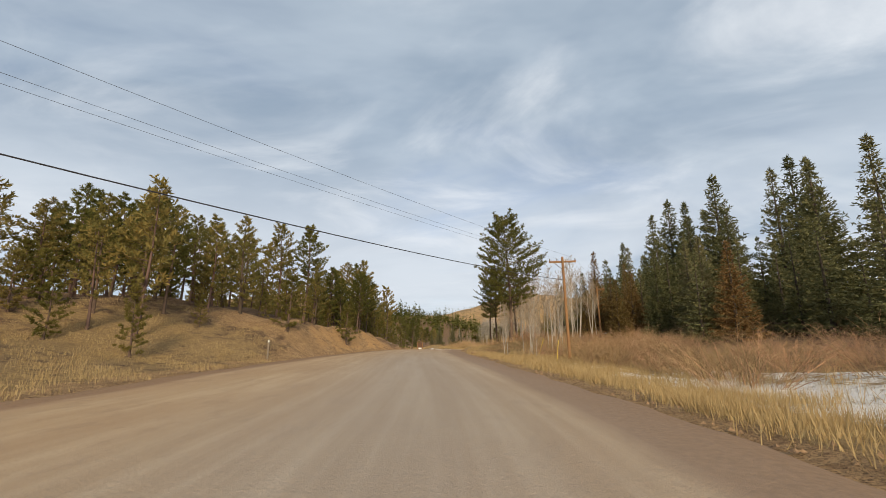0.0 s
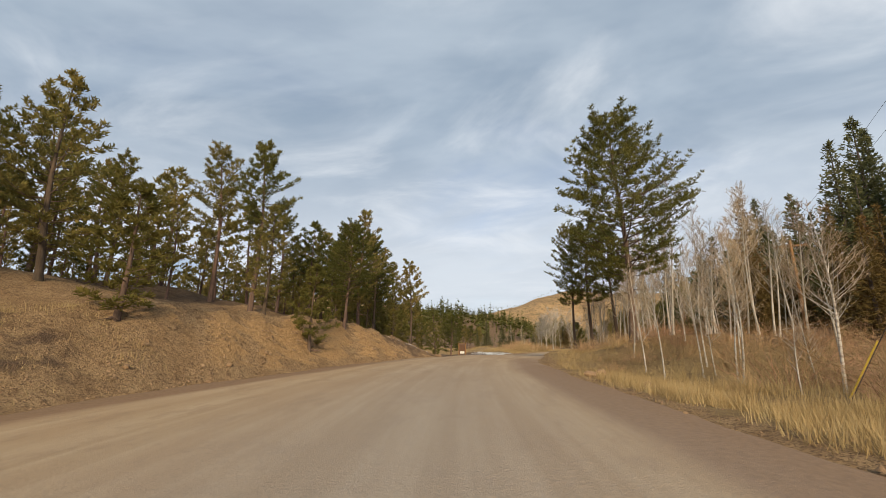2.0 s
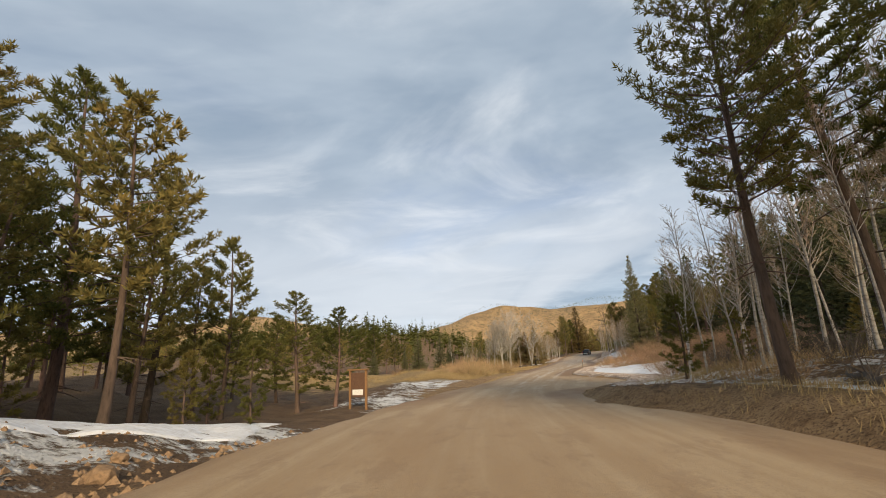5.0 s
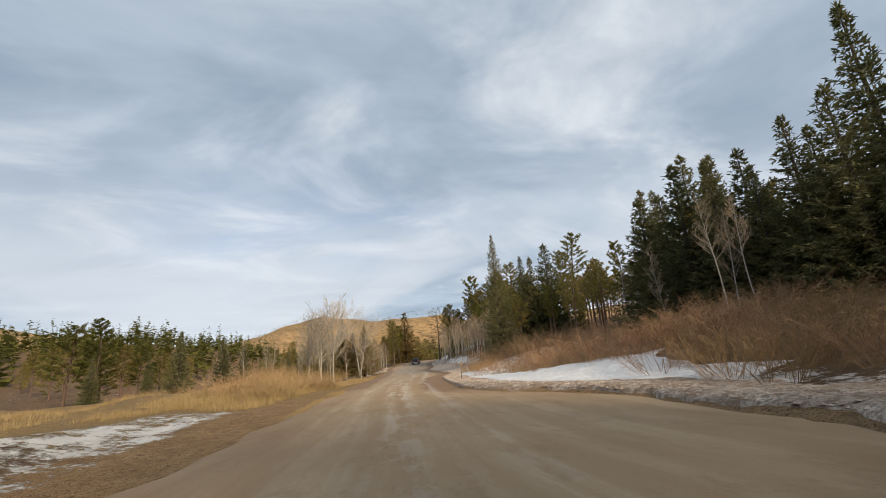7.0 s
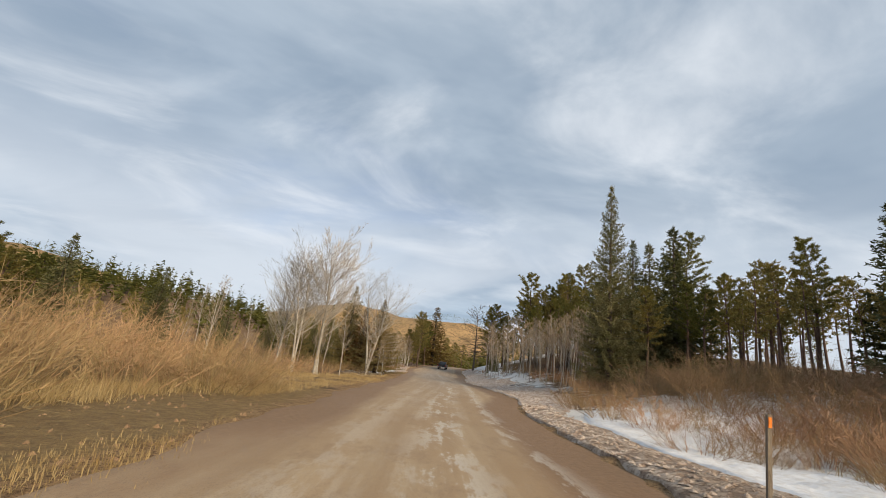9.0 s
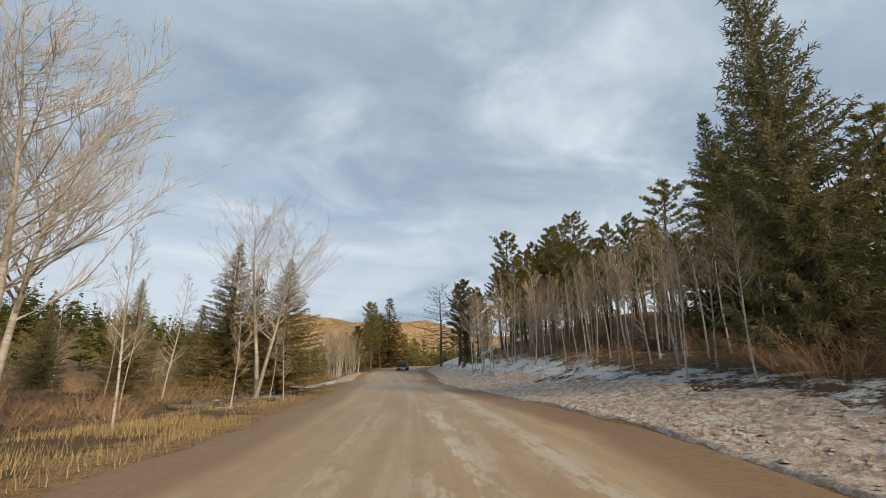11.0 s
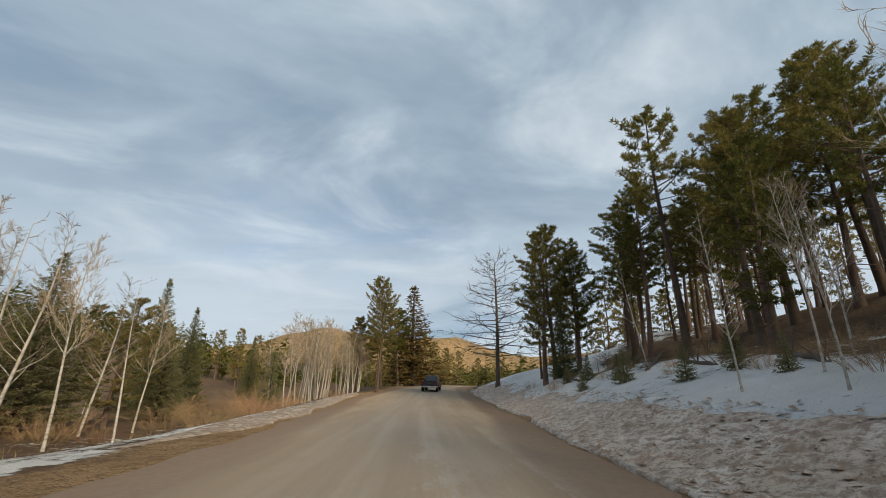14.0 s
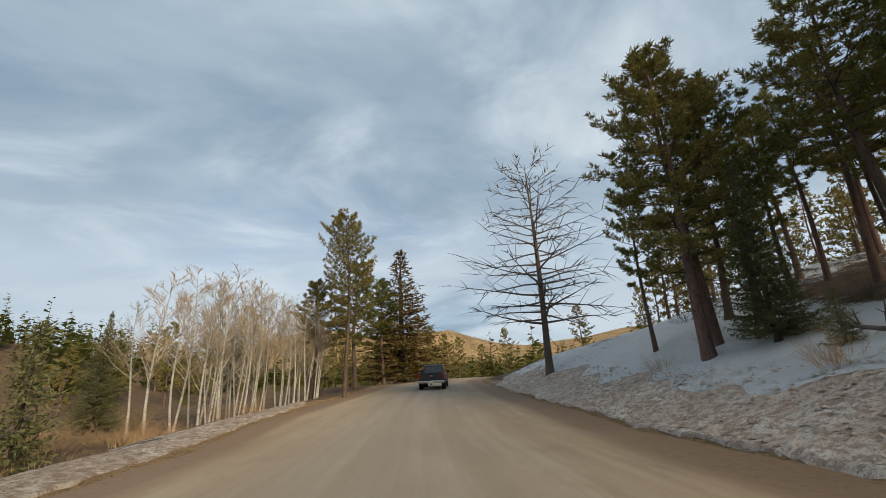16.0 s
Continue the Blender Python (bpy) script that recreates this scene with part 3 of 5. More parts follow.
def build_road():
    ss = np.arange(-45, 258, 0.75)
    us = np.linspace(0, 1, 41)
    verts, uvs, edge, icy, grey = [], [], [], [], []
    for s in ss:
        le, re, z0 = interp(s, LEFT_EDGE) + 1.1, interp(s, RIGHT_EDGE) + 0.9, interp(s, ROAD_Z)
        wig = 0.25 * math.sin(s * 0.7) + 0.18 * math.sin(s * 1.9 + 1)
        for u in us:
            r = -(le + wig * 0.6) + (le + re + wig) * u
            x, y = at_road(s, r)
            crown = 0.05 - 0.0035 * min(abs(r + 0.8), 6) ** 2 * 0.5
            rut = -0.018 * (math.exp(-((r - 0.75) / 0.3) ** 2) + math.exp(-((r + 0.8) / 0.3) ** 2))
            fall = 0.12 * soft(abs(u - 0.5) * 2, 0.9, 1.0)
            nz = 0.012 * noise.noise((float(x) * 1.3, float(y) * 1.3, 0))
            verts.append((x, y, z0 + crown + rut - fall + nz))
            uvs.append((r, s))
            e = max(soft(-r, le - 2.5, le - 1.2) * interp(s, [(34, 1), (48, 0.4), (62, 0.4), (68, 0.7), (74, 0.45), (96, 0.45), (104, 0.9)]), soft(r, re - 2.9, re - 1.5) * interp(s, [(22, 1), (36, 0.85), (50, 0.5), (62, 0.35), (67, 0.7), (71, 0.7), (77, 0.2), (86, 0.3), (93, 0.9)]))
            edge.append(float(e))
            w = float(interp(s, [(60, 0), (84, 0.5), (92, 1), (150, 1), (165, 0.3), (190, 0.2)]))
            icy.append(w * min(1, math.exp(-((r - 0.45) / 0.55) ** 2) + 0.8 * math.exp(-((r - 2.0) / 0.3) ** 2) + 0.35 * math.exp(-((r + 1.2) / 0.5) ** 2)))
            # own grey of the dirt at first; past s 118 shade put into the colour
            grey.append(float(interp(s, [(-60, 1.0), (20, 0.95), (36, 0.5), (48, 0.0), (90, 0.0), (118, 0.3), (140, 0.85), (160, 1.0), (175, 1.0), (260, 0.7)])) * math.exp(-((r + 0.5) / 3.4) ** 2))
    n, k = len(ss), len(us)
    faces = [(i * k + j, i * k + j + 1, (i + 1) * k + j + 1, (i + 1) * k + j) for i in range(n - 1) for j in range(k - 1)]
    ob = mesh_object("road", verts, faces, node_road(), smooth=True)
    me = ob.data
    lay = me.uv_layers.new(name="way")
    vi = np.empty(len(me.loops), dtype=np.int32)
    me.loops.foreach_get("vertex_index", vi)
    lay.data.foreach_set("uv", np.array(uvs, dtype=np.float32)[vi].ravel())
    for name, v in (("edge", edge), ("icy", icy), ("grey", grey)):
        me.attributes.new(name, "FLOAT", "POINT").data.foreach_set("value", np.array(v, dtype=np.float32))
    return tagged(ob, "packed brown dirt road with pale wheel tracks", "road", kind="structure")


build_ground()
build_road()

# ---------------------------------------------------------------- plants: building blocks
class Shape:
    """Collects vertices and faces of one mesh."""

    def __init__(self):
        self.v, self.f = [], []

    def tube(self, pts, radii, sides=6):
        base = len(self.v)
        pts = [Vector(p) for p in pts]
        for i, p in enumerate(pts):
            d = (pts[min(i + 1, len(pts) - 1)] - pts[max(i - 1, 0)]).normalized()
            a = d.orthogonal().normalized()
            b = d.cross(a)
            for k in range(sides):
                w = 2 * math.pi * k / sides
                self.v.append(p + (a * math.cos(w) + b * math.sin(w)) * radii[i])
        for i in range(len(pts) - 1):
            for k in range(sides):
                k2 = (k + 1) % sides
                self.f.append((base + i * sides + k, base + i * sides + k2, base + (i + 1) * sides + k2, base + (i + 1) * sides + k))

    def blade(self, p, d, length, width, side=None):
        n = len(self.v)
        side = side or d.orthogonal().normalized()
        self.v += [p - side * width * 0.5, p + side * width * 0.5, p + d * length]
        self.f.append((n, n + 1, n + 2))

    def leaf(self, p, d, length, width, side):
        n = len(self.v)
        self.v += [p - side * width * 0.15, p + d * length, p + d * length * 0.42 + side * width]
        self.f.append((n, n + 1, n + 2))

    def make(self, name, mat, parent=None, smooth=False, label=""):
        ob = mesh_object(name, self.v, self.f, mat, parent, smooth, label)
        if name in ("branchwork", "twig_mass", "stem_mass", "crown"):
            ob["kind"] = "stuff"
        return ob


def unit(rs):
    v = Vector(rs.normal(size=3))
    return v.normalized()


def tuft(sh, rs, p, axis_, blades, length, width, spread=1.05, loose=0.22):
    for _ in range(blades):
        d = (axis_ + unit(rs) * spread).normalized()
        side = d.cross(unit(rs)).normalized()
        sh.leaf(p + unit(rs) * length * loose * rs.random(), d, length * rs.uniform(0.65, 1.15), width * rs.uniform(0.7, 1.2), side)


def bend(p, d, length, up, n=4, wob=0.0, rs=None):
    pts, d = [Vector(p)], Vector(d).normalized()
    for i in range(n):
        d = (d + Vector((0, 0, up / n)) + (unit(rs) * wob if wob else Vector())).normalized()
        pts.append(pts[-1] + d * length / n)
    return pts


def empty(name, label, category, group):
    ob = new(name)
    ob.empty_display_size = 0.5
    return tagged(ob, label, category, group)


def pine(seed, h, rad, bare, limbs, per, blades, label, blen=0.3, bw=0.06, needles="pine_needles", group="pines", lean=0.02, top=0.55, fine=True):
    """A ponderosa pine: bent tapering trunk, upturned limbs, side shoots that end in brushes of needles."""
    rs = np.random.default_rng(seed)
    th = empty("pine_tree", label, "tree", group)
    trunk, branch, crown = Shape(), Shape(), Shape()
    r0 = 0.0125 * h + 0.03
    ph = rs.uniform(0, 6.3)
    mid_ = lambda f: Vector((math.cos(ph) * lean * h * f * f + 0.012 * h * math.sin(5 * f + ph), math.sin(ph) * lean * h * f * f + 0.012 * h * math.cos(4 * f + ph), h * f))
    fs = [-0.03, 0.0, 0.03, 0.15, 0.3, 0.45, 0.6, 0.75, 0.88, 0.97]
    trunk.tube([mid_(f) for f in fs], [r0 * 1.35, r0 * 1.3, r0 * 1.08] + [r0 * (1 - 0.88 * f) for f in fs[3:]], 8)
    turn = rs.uniform(0, 6.3)
    for i in range(limbs):
        f = bare + (0.985 - bare) * ((i + rs.uniform(0, 0.9)) / limbs)
        g = (f - bare) / (1 - bare)
        turn += 2.4 + rs.uniform(-0.5, 0.5)
        prof = (0.5 + 0.5 * math.sin(min(1, g * 2.4) * 1.57)) * (1 - g ** 2.4 * (1 - 0.2 * top))
        lobe = 1.0 + 0.42 * noise.noise((math.cos(turn) * 1.1 + seed, math.sin(turn) * 1.1, g * 3.2))
        ln = rad * prof * lobe * rs.uniform(0.72, 1.1)
        d = Vector((math.cos(turn), math.sin(turn), -0.12 + 0.7 * g + rs.uniform(-0.15, 0.15)))
        pts = bend(mid_(f), d, ln, 0.45, 4, 0.07, rs)
        rb = max(0.012, r0 * 0.32 * (1 - 0.75 * g) * ln / rad)
        if fine or i % 2:
            branch.tube([pts[0], pts[2], pts[4]], [rb, rb * 0.6, rb * 0.2], 3)
        n = max(3, int(per * (0.35 + 0.65 * ln / rad)))
        for k in range(n):
            u = 0.26 + 0.74 * (k + rs.uniform(0.2, 1)) / n
            j = min(3, int(u * 4))
            q = pts[j].lerp(pts[j + 1], min(1, u * 4 - j))
            out = (pts[j + 1] - pts[j]).normalized()
            side = out.cross(Vector((0, 0, 1))).normalized() * (1 if k % 2 else -1)
            dd = (out * rs.uniform(0.4, 0.9) + side * rs.uniform(0.3, 1.0) * (1.2 - 0.7 * u) + Vector((0, 0, rs.uniform(0.0, 0.55)))).normalized()
            lb = max(0.22, ln * rs.uniform(0.16, 0.34) * (1.25 - 0.6 * u))
            if fine and rs.random() < 0.7:
                branch.blade(q, dd, lb, 0.022)
            for w in ((0.35, 0.7, 1.0) if fine else (0.5, 1.0)):
                tuft(crown, rs, q + dd * lb * w + unit(rs) * 0.05, (dd * 0.6 + Vector((0, 0, 0.5))).normalized(), blades, blen, bw)
    for i in range(7):
        f = bare * rs.uniform(0.45, 1.05)
        a = rs.uniform(0, 6.3)
        pts = bend(mid_(f), (math.cos(a), math.sin(a), -0.1), rad * rs.uniform(0.2, 0.6), -0.2, 3, 0.12, rs)
        branch.tube(pts, [0.03, 0.022, 0.014, 0.005], 3)
    tuft(crown, rs, mid_(0.985), Vector((0, 0, 1)), blades * 2, blen * 1.2, bw, 1.0, 0.6)
    trunk.make("trunk", M("pine_bark"), th, True)
    branch.make("branchwork", M("pine_bark"), th)
    crown.make("crown", M(needles), th)
    return th


def spruce(seed, h, rad, label, rows=30, needles="spruce_needles", group="spruces", spire=0.92, blades=5, skirt=0.05, pitch=0.2, lw=0.1, ll=1.0):
    """A spruce: straight stem, close whorls of boughs that droop and turn up at the tips, set with flat sprays."""
    rs = np.random.default_rng(seed)
    th = empty("spruce_tree", label, "tree", group)
    trunk, crown, branch = Shape(), Shape(), Shape()
    r0 = 0.014 * h + 0.03
    trunk.tube([(0, 0, h * f) for f in (-0.03, 0, 0.04, 0.3, 0.6, 0.97)], [r0 * 1.4, r0 * 1.3, r0, r0 * 0.75, r0 * 0.45, 0.015], 7)
    for i in range(rows):
        g = (i + rs.uniform(0, 0.5)) / rows
        z = h * (skirt + (0.975 - skirt) * g)
        reach = rad * ((1 - g) ** spire * 0.96 + 0.035) * rs.uniform(0.86, 1.08)
        n = max(5, int(8 * (1 - g) + 4))
        a0 = rs.uniform(0, 6.3)
        for k in range(n):
            a = a0 + 6.283 * k / n + rs.uniform(-0.25, 0.25)
            ln = reach * rs.uniform(0.72, 1.14)
            d = Vector((math.cos(a), math.sin(a), 0.55 * g * g - 0.42 * (1 - g)))
            pts = bend((0, 0, z + rs.uniform(-0.12, 0.12)), d, ln, 0.62, 3, 0.04, rs)
            if i % 4 == 0:
                branch.tube([pts[0], pts[2]], [0.03 * (1.2 - g), 0.012 * (1.2 - g)], 3)
            sp = max(2, int(ln / pitch))
            for q in range(sp):
                u = 0.12 + 0.88 * (q + rs.uniform(0.1, 0.9)) / sp
                j = min(2, int(u * 3))
                p = pts[j].lerp(pts[j + 1], min(1, u * 3 - j))
                o = (pts[j + 1] - pts[j]).normalized()
                side = o.cross(Vector((0, 0, 1))).normalized()
                wd = max(0.26, 0.16 + 0.27 * ln * (1.1 - u)) * ll
                for sgn in (-1, 1):
                    dd = (o * rs.uniform(0.6, 1.0) + side * sgn * rs.uniform(0.35, 0.9) + Vector((0, 0, rs.uniform(-0.4, 0.1)))).normalized()
                    crown.leaf(p, dd, wd * rs.uniform(0.8, 1.25), lw, (dd.cross(unit(rs))).normalized())
                for _ in range(blades - 2):
                    dd = (o * 0.6 + unit(rs) * 0.75 + Vector((0, 0, -0.35))).normalized()
                    crown.leaf(p + unit(rs) * 0.09, dd, 0.33 * rs.uniform(0.7, 1.2) * ll, lw * 0.85, (dd.cross(unit(rs))).normalized())
    tuft(crown, rs, Vector((0, 0, h * 0.965)), Vector((0, 0, 1)), 16, h * 0.035, 0.05, 0.4)
    trunk.make("trunk", M("spruce_bark"), th, True)
    branch.make("branchwork", M("spruce_bark"), th)
    crown.make("crown", M(needles), th)
    return th


def bare_tree(seed, h, spread, label, stems=1, levels=3, limbs=16, bark="aspen_bark", group="bare trees", start=0.4, twigs=5, rough=0.05, rise=0.75, name="aspen_tree", fork=0.2):
    """A leafless tree: pale stem or stems, rising limbs, fine twigs."""
    rs = np.random.default_rng(seed)
    th = empty(name, label, "tree", group)
    trunk, branch, twig = Shape(), Shape(), Shape()
    for st in range(stems):
        a = rs.uniform(0, 6.3)
        off = Vector((math.cos(a), math.sin(a), 0)) * (0.0 if stems == 1 else 0.16 + 0.1 * st)
        lean_ = Vector((math.cos(a), math.sin(a), 0)) * (0.03 if stems == 1 else fork)
        hh = h * rs.uniform(0.8, 1.0) if st else h
        r0 = (0.011 * hh + 0.022) * (0.55 if stems == 1 else 1.0)
        axis_ = lambda f: off + lean_ * hh * f + Vector((0.02 * hh * math.sin(4 * f + a), 0.02 * hh * math.cos(3.3 * f + a), hh * f))
        fs = [-0.03, 0.0, 0.05, 0.2, 0.35, 0.5, 0.65, 0.8, 0.92, 1.0]
        trunk.tube([axis_(f) for f in fs], [r0 * 1.3, r0 * 1.2] + [r0 * (1 - 0.93 * f) for f in fs[2:]], 6)
        for i in range(limbs):
            f = start + (0.97 - start) * (i + rs.uniform(0, 1)) / limbs
            b = rs.uniform(0, 6.3)
            g = (f - start) / (1 - start)
            ln = spread * ((1.15 - 0.85 * g) if stems == 1 else (0.95 + 0.35 * math.sin(3.1 * g) - 0.3 * g)) * rs.uniform(0.5, 1.1)
            pts = bend(axis_(f), (math.cos(b), math.sin(b), rise), ln * (1.2 if stems > 1 else 1.0), 0.5, 4, rough, rs)
            rb = max(0.009, r0 * 0.42 * (1.1 - f))
            branch.tube([pts[0], pts[1], pts[2], pts[4]] if stems > 1 else [pts[0], pts[2], pts[4]], [rb, rb * 0.8, rb * 0.6, rb * 0.2] if stems > 1 else [rb, rb * 0.6, rb * 0.2], 3)
            for q in range(twigs):
                u = rs.uniform(0.2, 1.0)
                j = min(3, int(u * 4))
                p = pts[j].lerp(pts[j + 1], u * 4 - j)
                o = (pts[j + 1] - pts[j]).normalized()
                d = (o + unit(rs) * 0.75 + Vector((0, 0, 0.25))).normalized()
                l2 = ln * rs.uniform(0.22, 0.5)
                twig.blade(p, d, l2, 0.017 if stems == 1 else 0.02)
                for _ in range(levels):
                    w = rs.uniform(0.25, 0.95)
                    d2 = (d + unit(rs) * 0.7 + Vector((0, 0, 0.2))).normalized()
                    twig.blade(p + d * l2 * w, d2, l2 * rs.uniform(0.3, 0.6), 0.012 if stems == 1 else 0.013)
    trunk.make("trunk", M(bark), th, True)
    branch.make("branchwork", M(bark), th)
    twig.make("twig_mass", M("twig_bark" if name == "aspen_tree" else bark), th)
    return th


def thicket(seed, h, rad, stems, label, mat="willow_stems", name="willow_bush", group="willow bushes"):
    rs = np.random.default_rng(seed)
    th = empty(name, label, "bush", group)
    stem, twig = Shape(), Shape()
    for i in range(stems):
        a, q = rs.uniform(0, 6.3), math.sqrt(rs.random())
        p = Vector((math.cos(a) * rad * 0.45 * q, math.sin(a) * rad * 0.45 * q, -0.08))
        d = Vector((math.cos(a) * q * 0.7, math.sin(a) * q * 0.7, 1.0)) + unit(rs) * 0.32
        ln = h * rs.uniform(0.45, 1.1)
        pts = bend(p, d, ln, -0.25 + 0.3 * rs.random(), 3, 0.17, rs)
        stem.tube([pts[0], pts[1], pts[3]], [0.011, 0.008, 0.003], 3) if i % 2 else stem.blade(pts[0], (pts[3] - pts[0]).normalized(), (pts[3] - pts[0]).length, 0.018)
        for _ in range(15):
            u = rs.uniform(0.15, 0.98)
            j = min(2, int(u * 3))
            b = pts[j].lerp(pts[j + 1], u * 3 - j)
            dd = ((pts[j + 1] - pts[j]).normalized() + unit(rs) * 0.95).normalized()
            twig.blade(b, dd, h * rs.uniform(0.14, 0.36), 0.0095)
    stem.make("stem_mass", M(mat), th)
    twig.make("twig_mass", M(mat), th)
    return th


# ---------------------------------------------------------------- plants: the kinds
HOLD = []


def keep(ob):
    """A model plant, parked below the ground until it is copied and taken away."""
    HOLD.append(ob)
    return ob


PINE = "ponderosa pine with green needle tufts and brown bark"
BARE, TOPS = (0.22, 0.34, 0.14, 0.4, 0.28), (0.5, 0.9, 0.3, 0.8, 0.6)
PINES = [keep(pine(11 + i, 11.0, 2.3 + 0.25 * (i % 3), BARE[i], 46, 7, 8, PINE, blen=0.34, bw=0.078, top=TOPS[i])) for i in range(5)]
FINE_PINES = [keep(pine(11 + i, 11.0, 2.3 + 0.25 * (i % 3), BARE[i], 54, 9, 13, PINE, blen=0.26, bw=0.04, top=TOPS[i])) for i in range(5)]
TALL_PINES = [keep(pine(25 + i, 11.0, 1.9 + 0.2 * (i % 3), (0.46, 0.5, 0.42)[i], 40, 8, 13, "tall ponderosa pine with a bare trunk and a high round crown", blen=0.26, bw=0.042, top=(0.8, 1.2, 0.6)[i], lean=0.04)) for i in range(3)]
FAR_TALL = [keep(pine(25 + i, 11.0, 1.9 + 0.2 * (i % 3), (0.46, 0.5, 0.42)[i], 30, 5, 5, PINE, blen=0.45, bw=0.12, top=(0.8, 1.2, 0.6)[i], lean=0.04, fine=False)) for i in range(3)]
FAR_PINES = [keep(pine(21 + i, 11.0, 2.4 + 0.2 * (i % 3), (0.16, 0.28, 0.1, 0.22)[i], 38, 5, 5, PINE, blen=0.52, bw=0.15, top=(0.5, 0.9, 0.3, 0.8)[i], fine=False)) for i in range(4)]
BIG_PINES = [keep(pine(31 + i, 15.0, (4.3, 3.7)[i], (0.27, 0.36)[i], (120, 84)[i], (11, 10)[i], (14, 13)[i], "tall broad ponderosa pine with dense green crown", blen=0.3, bw=0.045, top=1.6, lean=0.03)) for i in range(2)]
YOUNG = [keep(pine(41 + i, 5.0, 1.45, 0.05, 36, 5, 11, "young yellow-green pine with branches down to the ground", blen=0.26, bw=0.045, needles="young_needles", group="young pines", top=0.1)) for i in range(2)]
SPRUCES = [keep(spruce(51 + i, 12.0, 2.5 + 0.3 * i, "dark green spruce with a pointed top")) for i in range(3)]
FINE_SPRUCES = [keep(spruce(55 + i, 12.0, 2.7 + 0.2 * i, "dark green spruce with drooping layered boughs", rows=42, blades=8, pitch=0.12, lw=0.045, ll=0.6)) for i in range(2)]
SUNLIT_SPRUCES = [keep(spruce(66 + i, 12.0, 2.8 + 0.2 * i, "spruce with drooping layered boughs, warm sunlit tone in its needle colour", rows=46, blades=9, pitch=0.1, lw=0.034, ll=0.48, needles="sunlit_needles")) for i in range(2)]
FAR_SPRUCES = [keep(spruce(57 + i, 12.0, 2.6 + 0.3 * i, "dark green spruce with a pointed top", rows=22, blades=3, pitch=0.34, lw=0.17, ll=1.1)) for i in range(2)]
RUST = [keep(spruce(61, 10.0, 2.2, "rust-brown spruce with thinning needles", needles="rust_needles", rows=26, blades=5, pitch=0.17, lw=0.08, ll=0.85))]
SMALL_SPRUCE = [keep(spruce(71, 3.2, 1.15, "small young spruce beside the road", rows=15, group="small spruces", pitch=0.15, lw=0.05, ll=0.7))]
ASPENS = [keep(bare_tree(81 + i, 8.0, 1.75, "slender leafless aspen with pale bark", start=(0.3, 0.45, 0.22, 0.38)[i], limbs=30, twigs=8, levels=6, group="aspens", rough=0.09, rise=0.95)) for i in range(4)]
COTTONS = [keep(bare_tree(91 + i, 10.0, 2.9, "leafless cottonwood with pale spreading limbs", stems=2, limbs=40, twigs=12, levels=8, group="cottonwoods", start=0.32, rough=0.15, name="cottonwood_tree", fork=0.13, rise=0.7, bark="cottonwood_bark")) for i in range(2)]
BROKEN = [keep(bare_tree(101, 6.0, 1.1, "crooked half-dead birch with few limbs", limbs=12, twigs=4, levels=2, group="birches", start=0.35, rough=0.16, rise=0.6, name="birch_tree"))]
WILLOWS = [keep(thicket(111 + i, 2.0, 1.7, 56, "leafless red-brown willow bush")) for i in range(3)]
BRUSH = [keep(thicket(131 + i, 1.6, 1.7, 50, "dark tangled brush under the pines", "dead_wood", "brush_thicket", "brush thickets")) for i in range(2)]
BUSHES = [keep(thicket(121 + i, 1.7, 1.8, 56, "straw-brown leafless roadside bush", "bush_stems", "roadside_bush", "roadside bushes")) for i in range(2)]

_prs = np.random.default_rng(5)
BASE_H = {}


def plant(kinds, x, y, h=None, spin=None, wide=1.0, tip=0.0, sink=0.05):
    """A copy of one of the kinds with its foot on the ground, h metres high."""
    ob = kinds[int(_prs.integers(len(kinds)))]
    if ob.name not in BASE_H:
        BASE_H[ob.name] = max(v.co.z for c in ob.children for v in c.data.vertices)
    k = (h / BASE_H[ob.name]) if h else _prs.uniform(0.85, 1.15)
    spin = _prs.uniform(0, 360) if spin is None else spin
    m = Matrix.Translation((x, y, gz(x, y) - sink)) @ Euler((radians(tip), 0, radians(spin))).to_matrix().to_4x4()
    m = m @ Matrix.Diagonal((k * wide, k * wide, k, 1))
    return copy_thing(ob, m)


PLANTED = []


WOODS = {}


def proto_arrays(ob):
    """Vertices, triangles and material slots of a model plant, all its parts together."""
    V, F, K, at = [], [], [], 0
    for c in ob.children:
        me = c.data
        v = np.empty(len(me.vertices) * 3)
        me.vertices.foreach_get("co", v)
        me.calc_loop_triangles()
        f = np.empty(len(me.loop_triangles) * 3, dtype=np.int64)
        me.loop_triangles.foreach_get("vertices", f)
        V.append(v.reshape(-1, 3))
        F.append(f.reshape(-1, 3) + at)
        K.append(np.full(len(f) // 3, 1 if c.name.startswith("crown") else 0))
        at += len(V[-1])
    return np.vstack(V), np.vstack(F), np.concatenate(K)


def background(kinds, s0, s1, r0, r1, n, h0, h1, gap=2.0, wide=1.0):
    """Trees of the woods behind, gathered into one sheet of forest."""
    done = tries = 0
    while done < n and tries < n * 30:
        tries += 1
        x, y = (float(v) for v in at_road(_prs.uniform(s0, s1), _prs.uniform(r0, r1)))
        _, rr = road_coords(x, y)
        if abs(rr[0]) < min(abs(r0), abs(r1)) - 0.3 or any((x - a) ** 2 + (y - b) ** 2 < gap * gap for a, b in PLANTED):
            continue
        PLANTED.append((x, y))
        ob = kinds[int(_prs.integers(len(kinds)))]
        if ob.name not in WOODS:
            WOODS[ob.name] = (ob, [])
        WOODS[ob.name][1].append((x, y, gz(x, y) - 0.05, _prs.uniform(h0, h1), _prs.uniform(0, 6.283), wide * _prs.uniform(0.85, 1.2)))
        done += 1


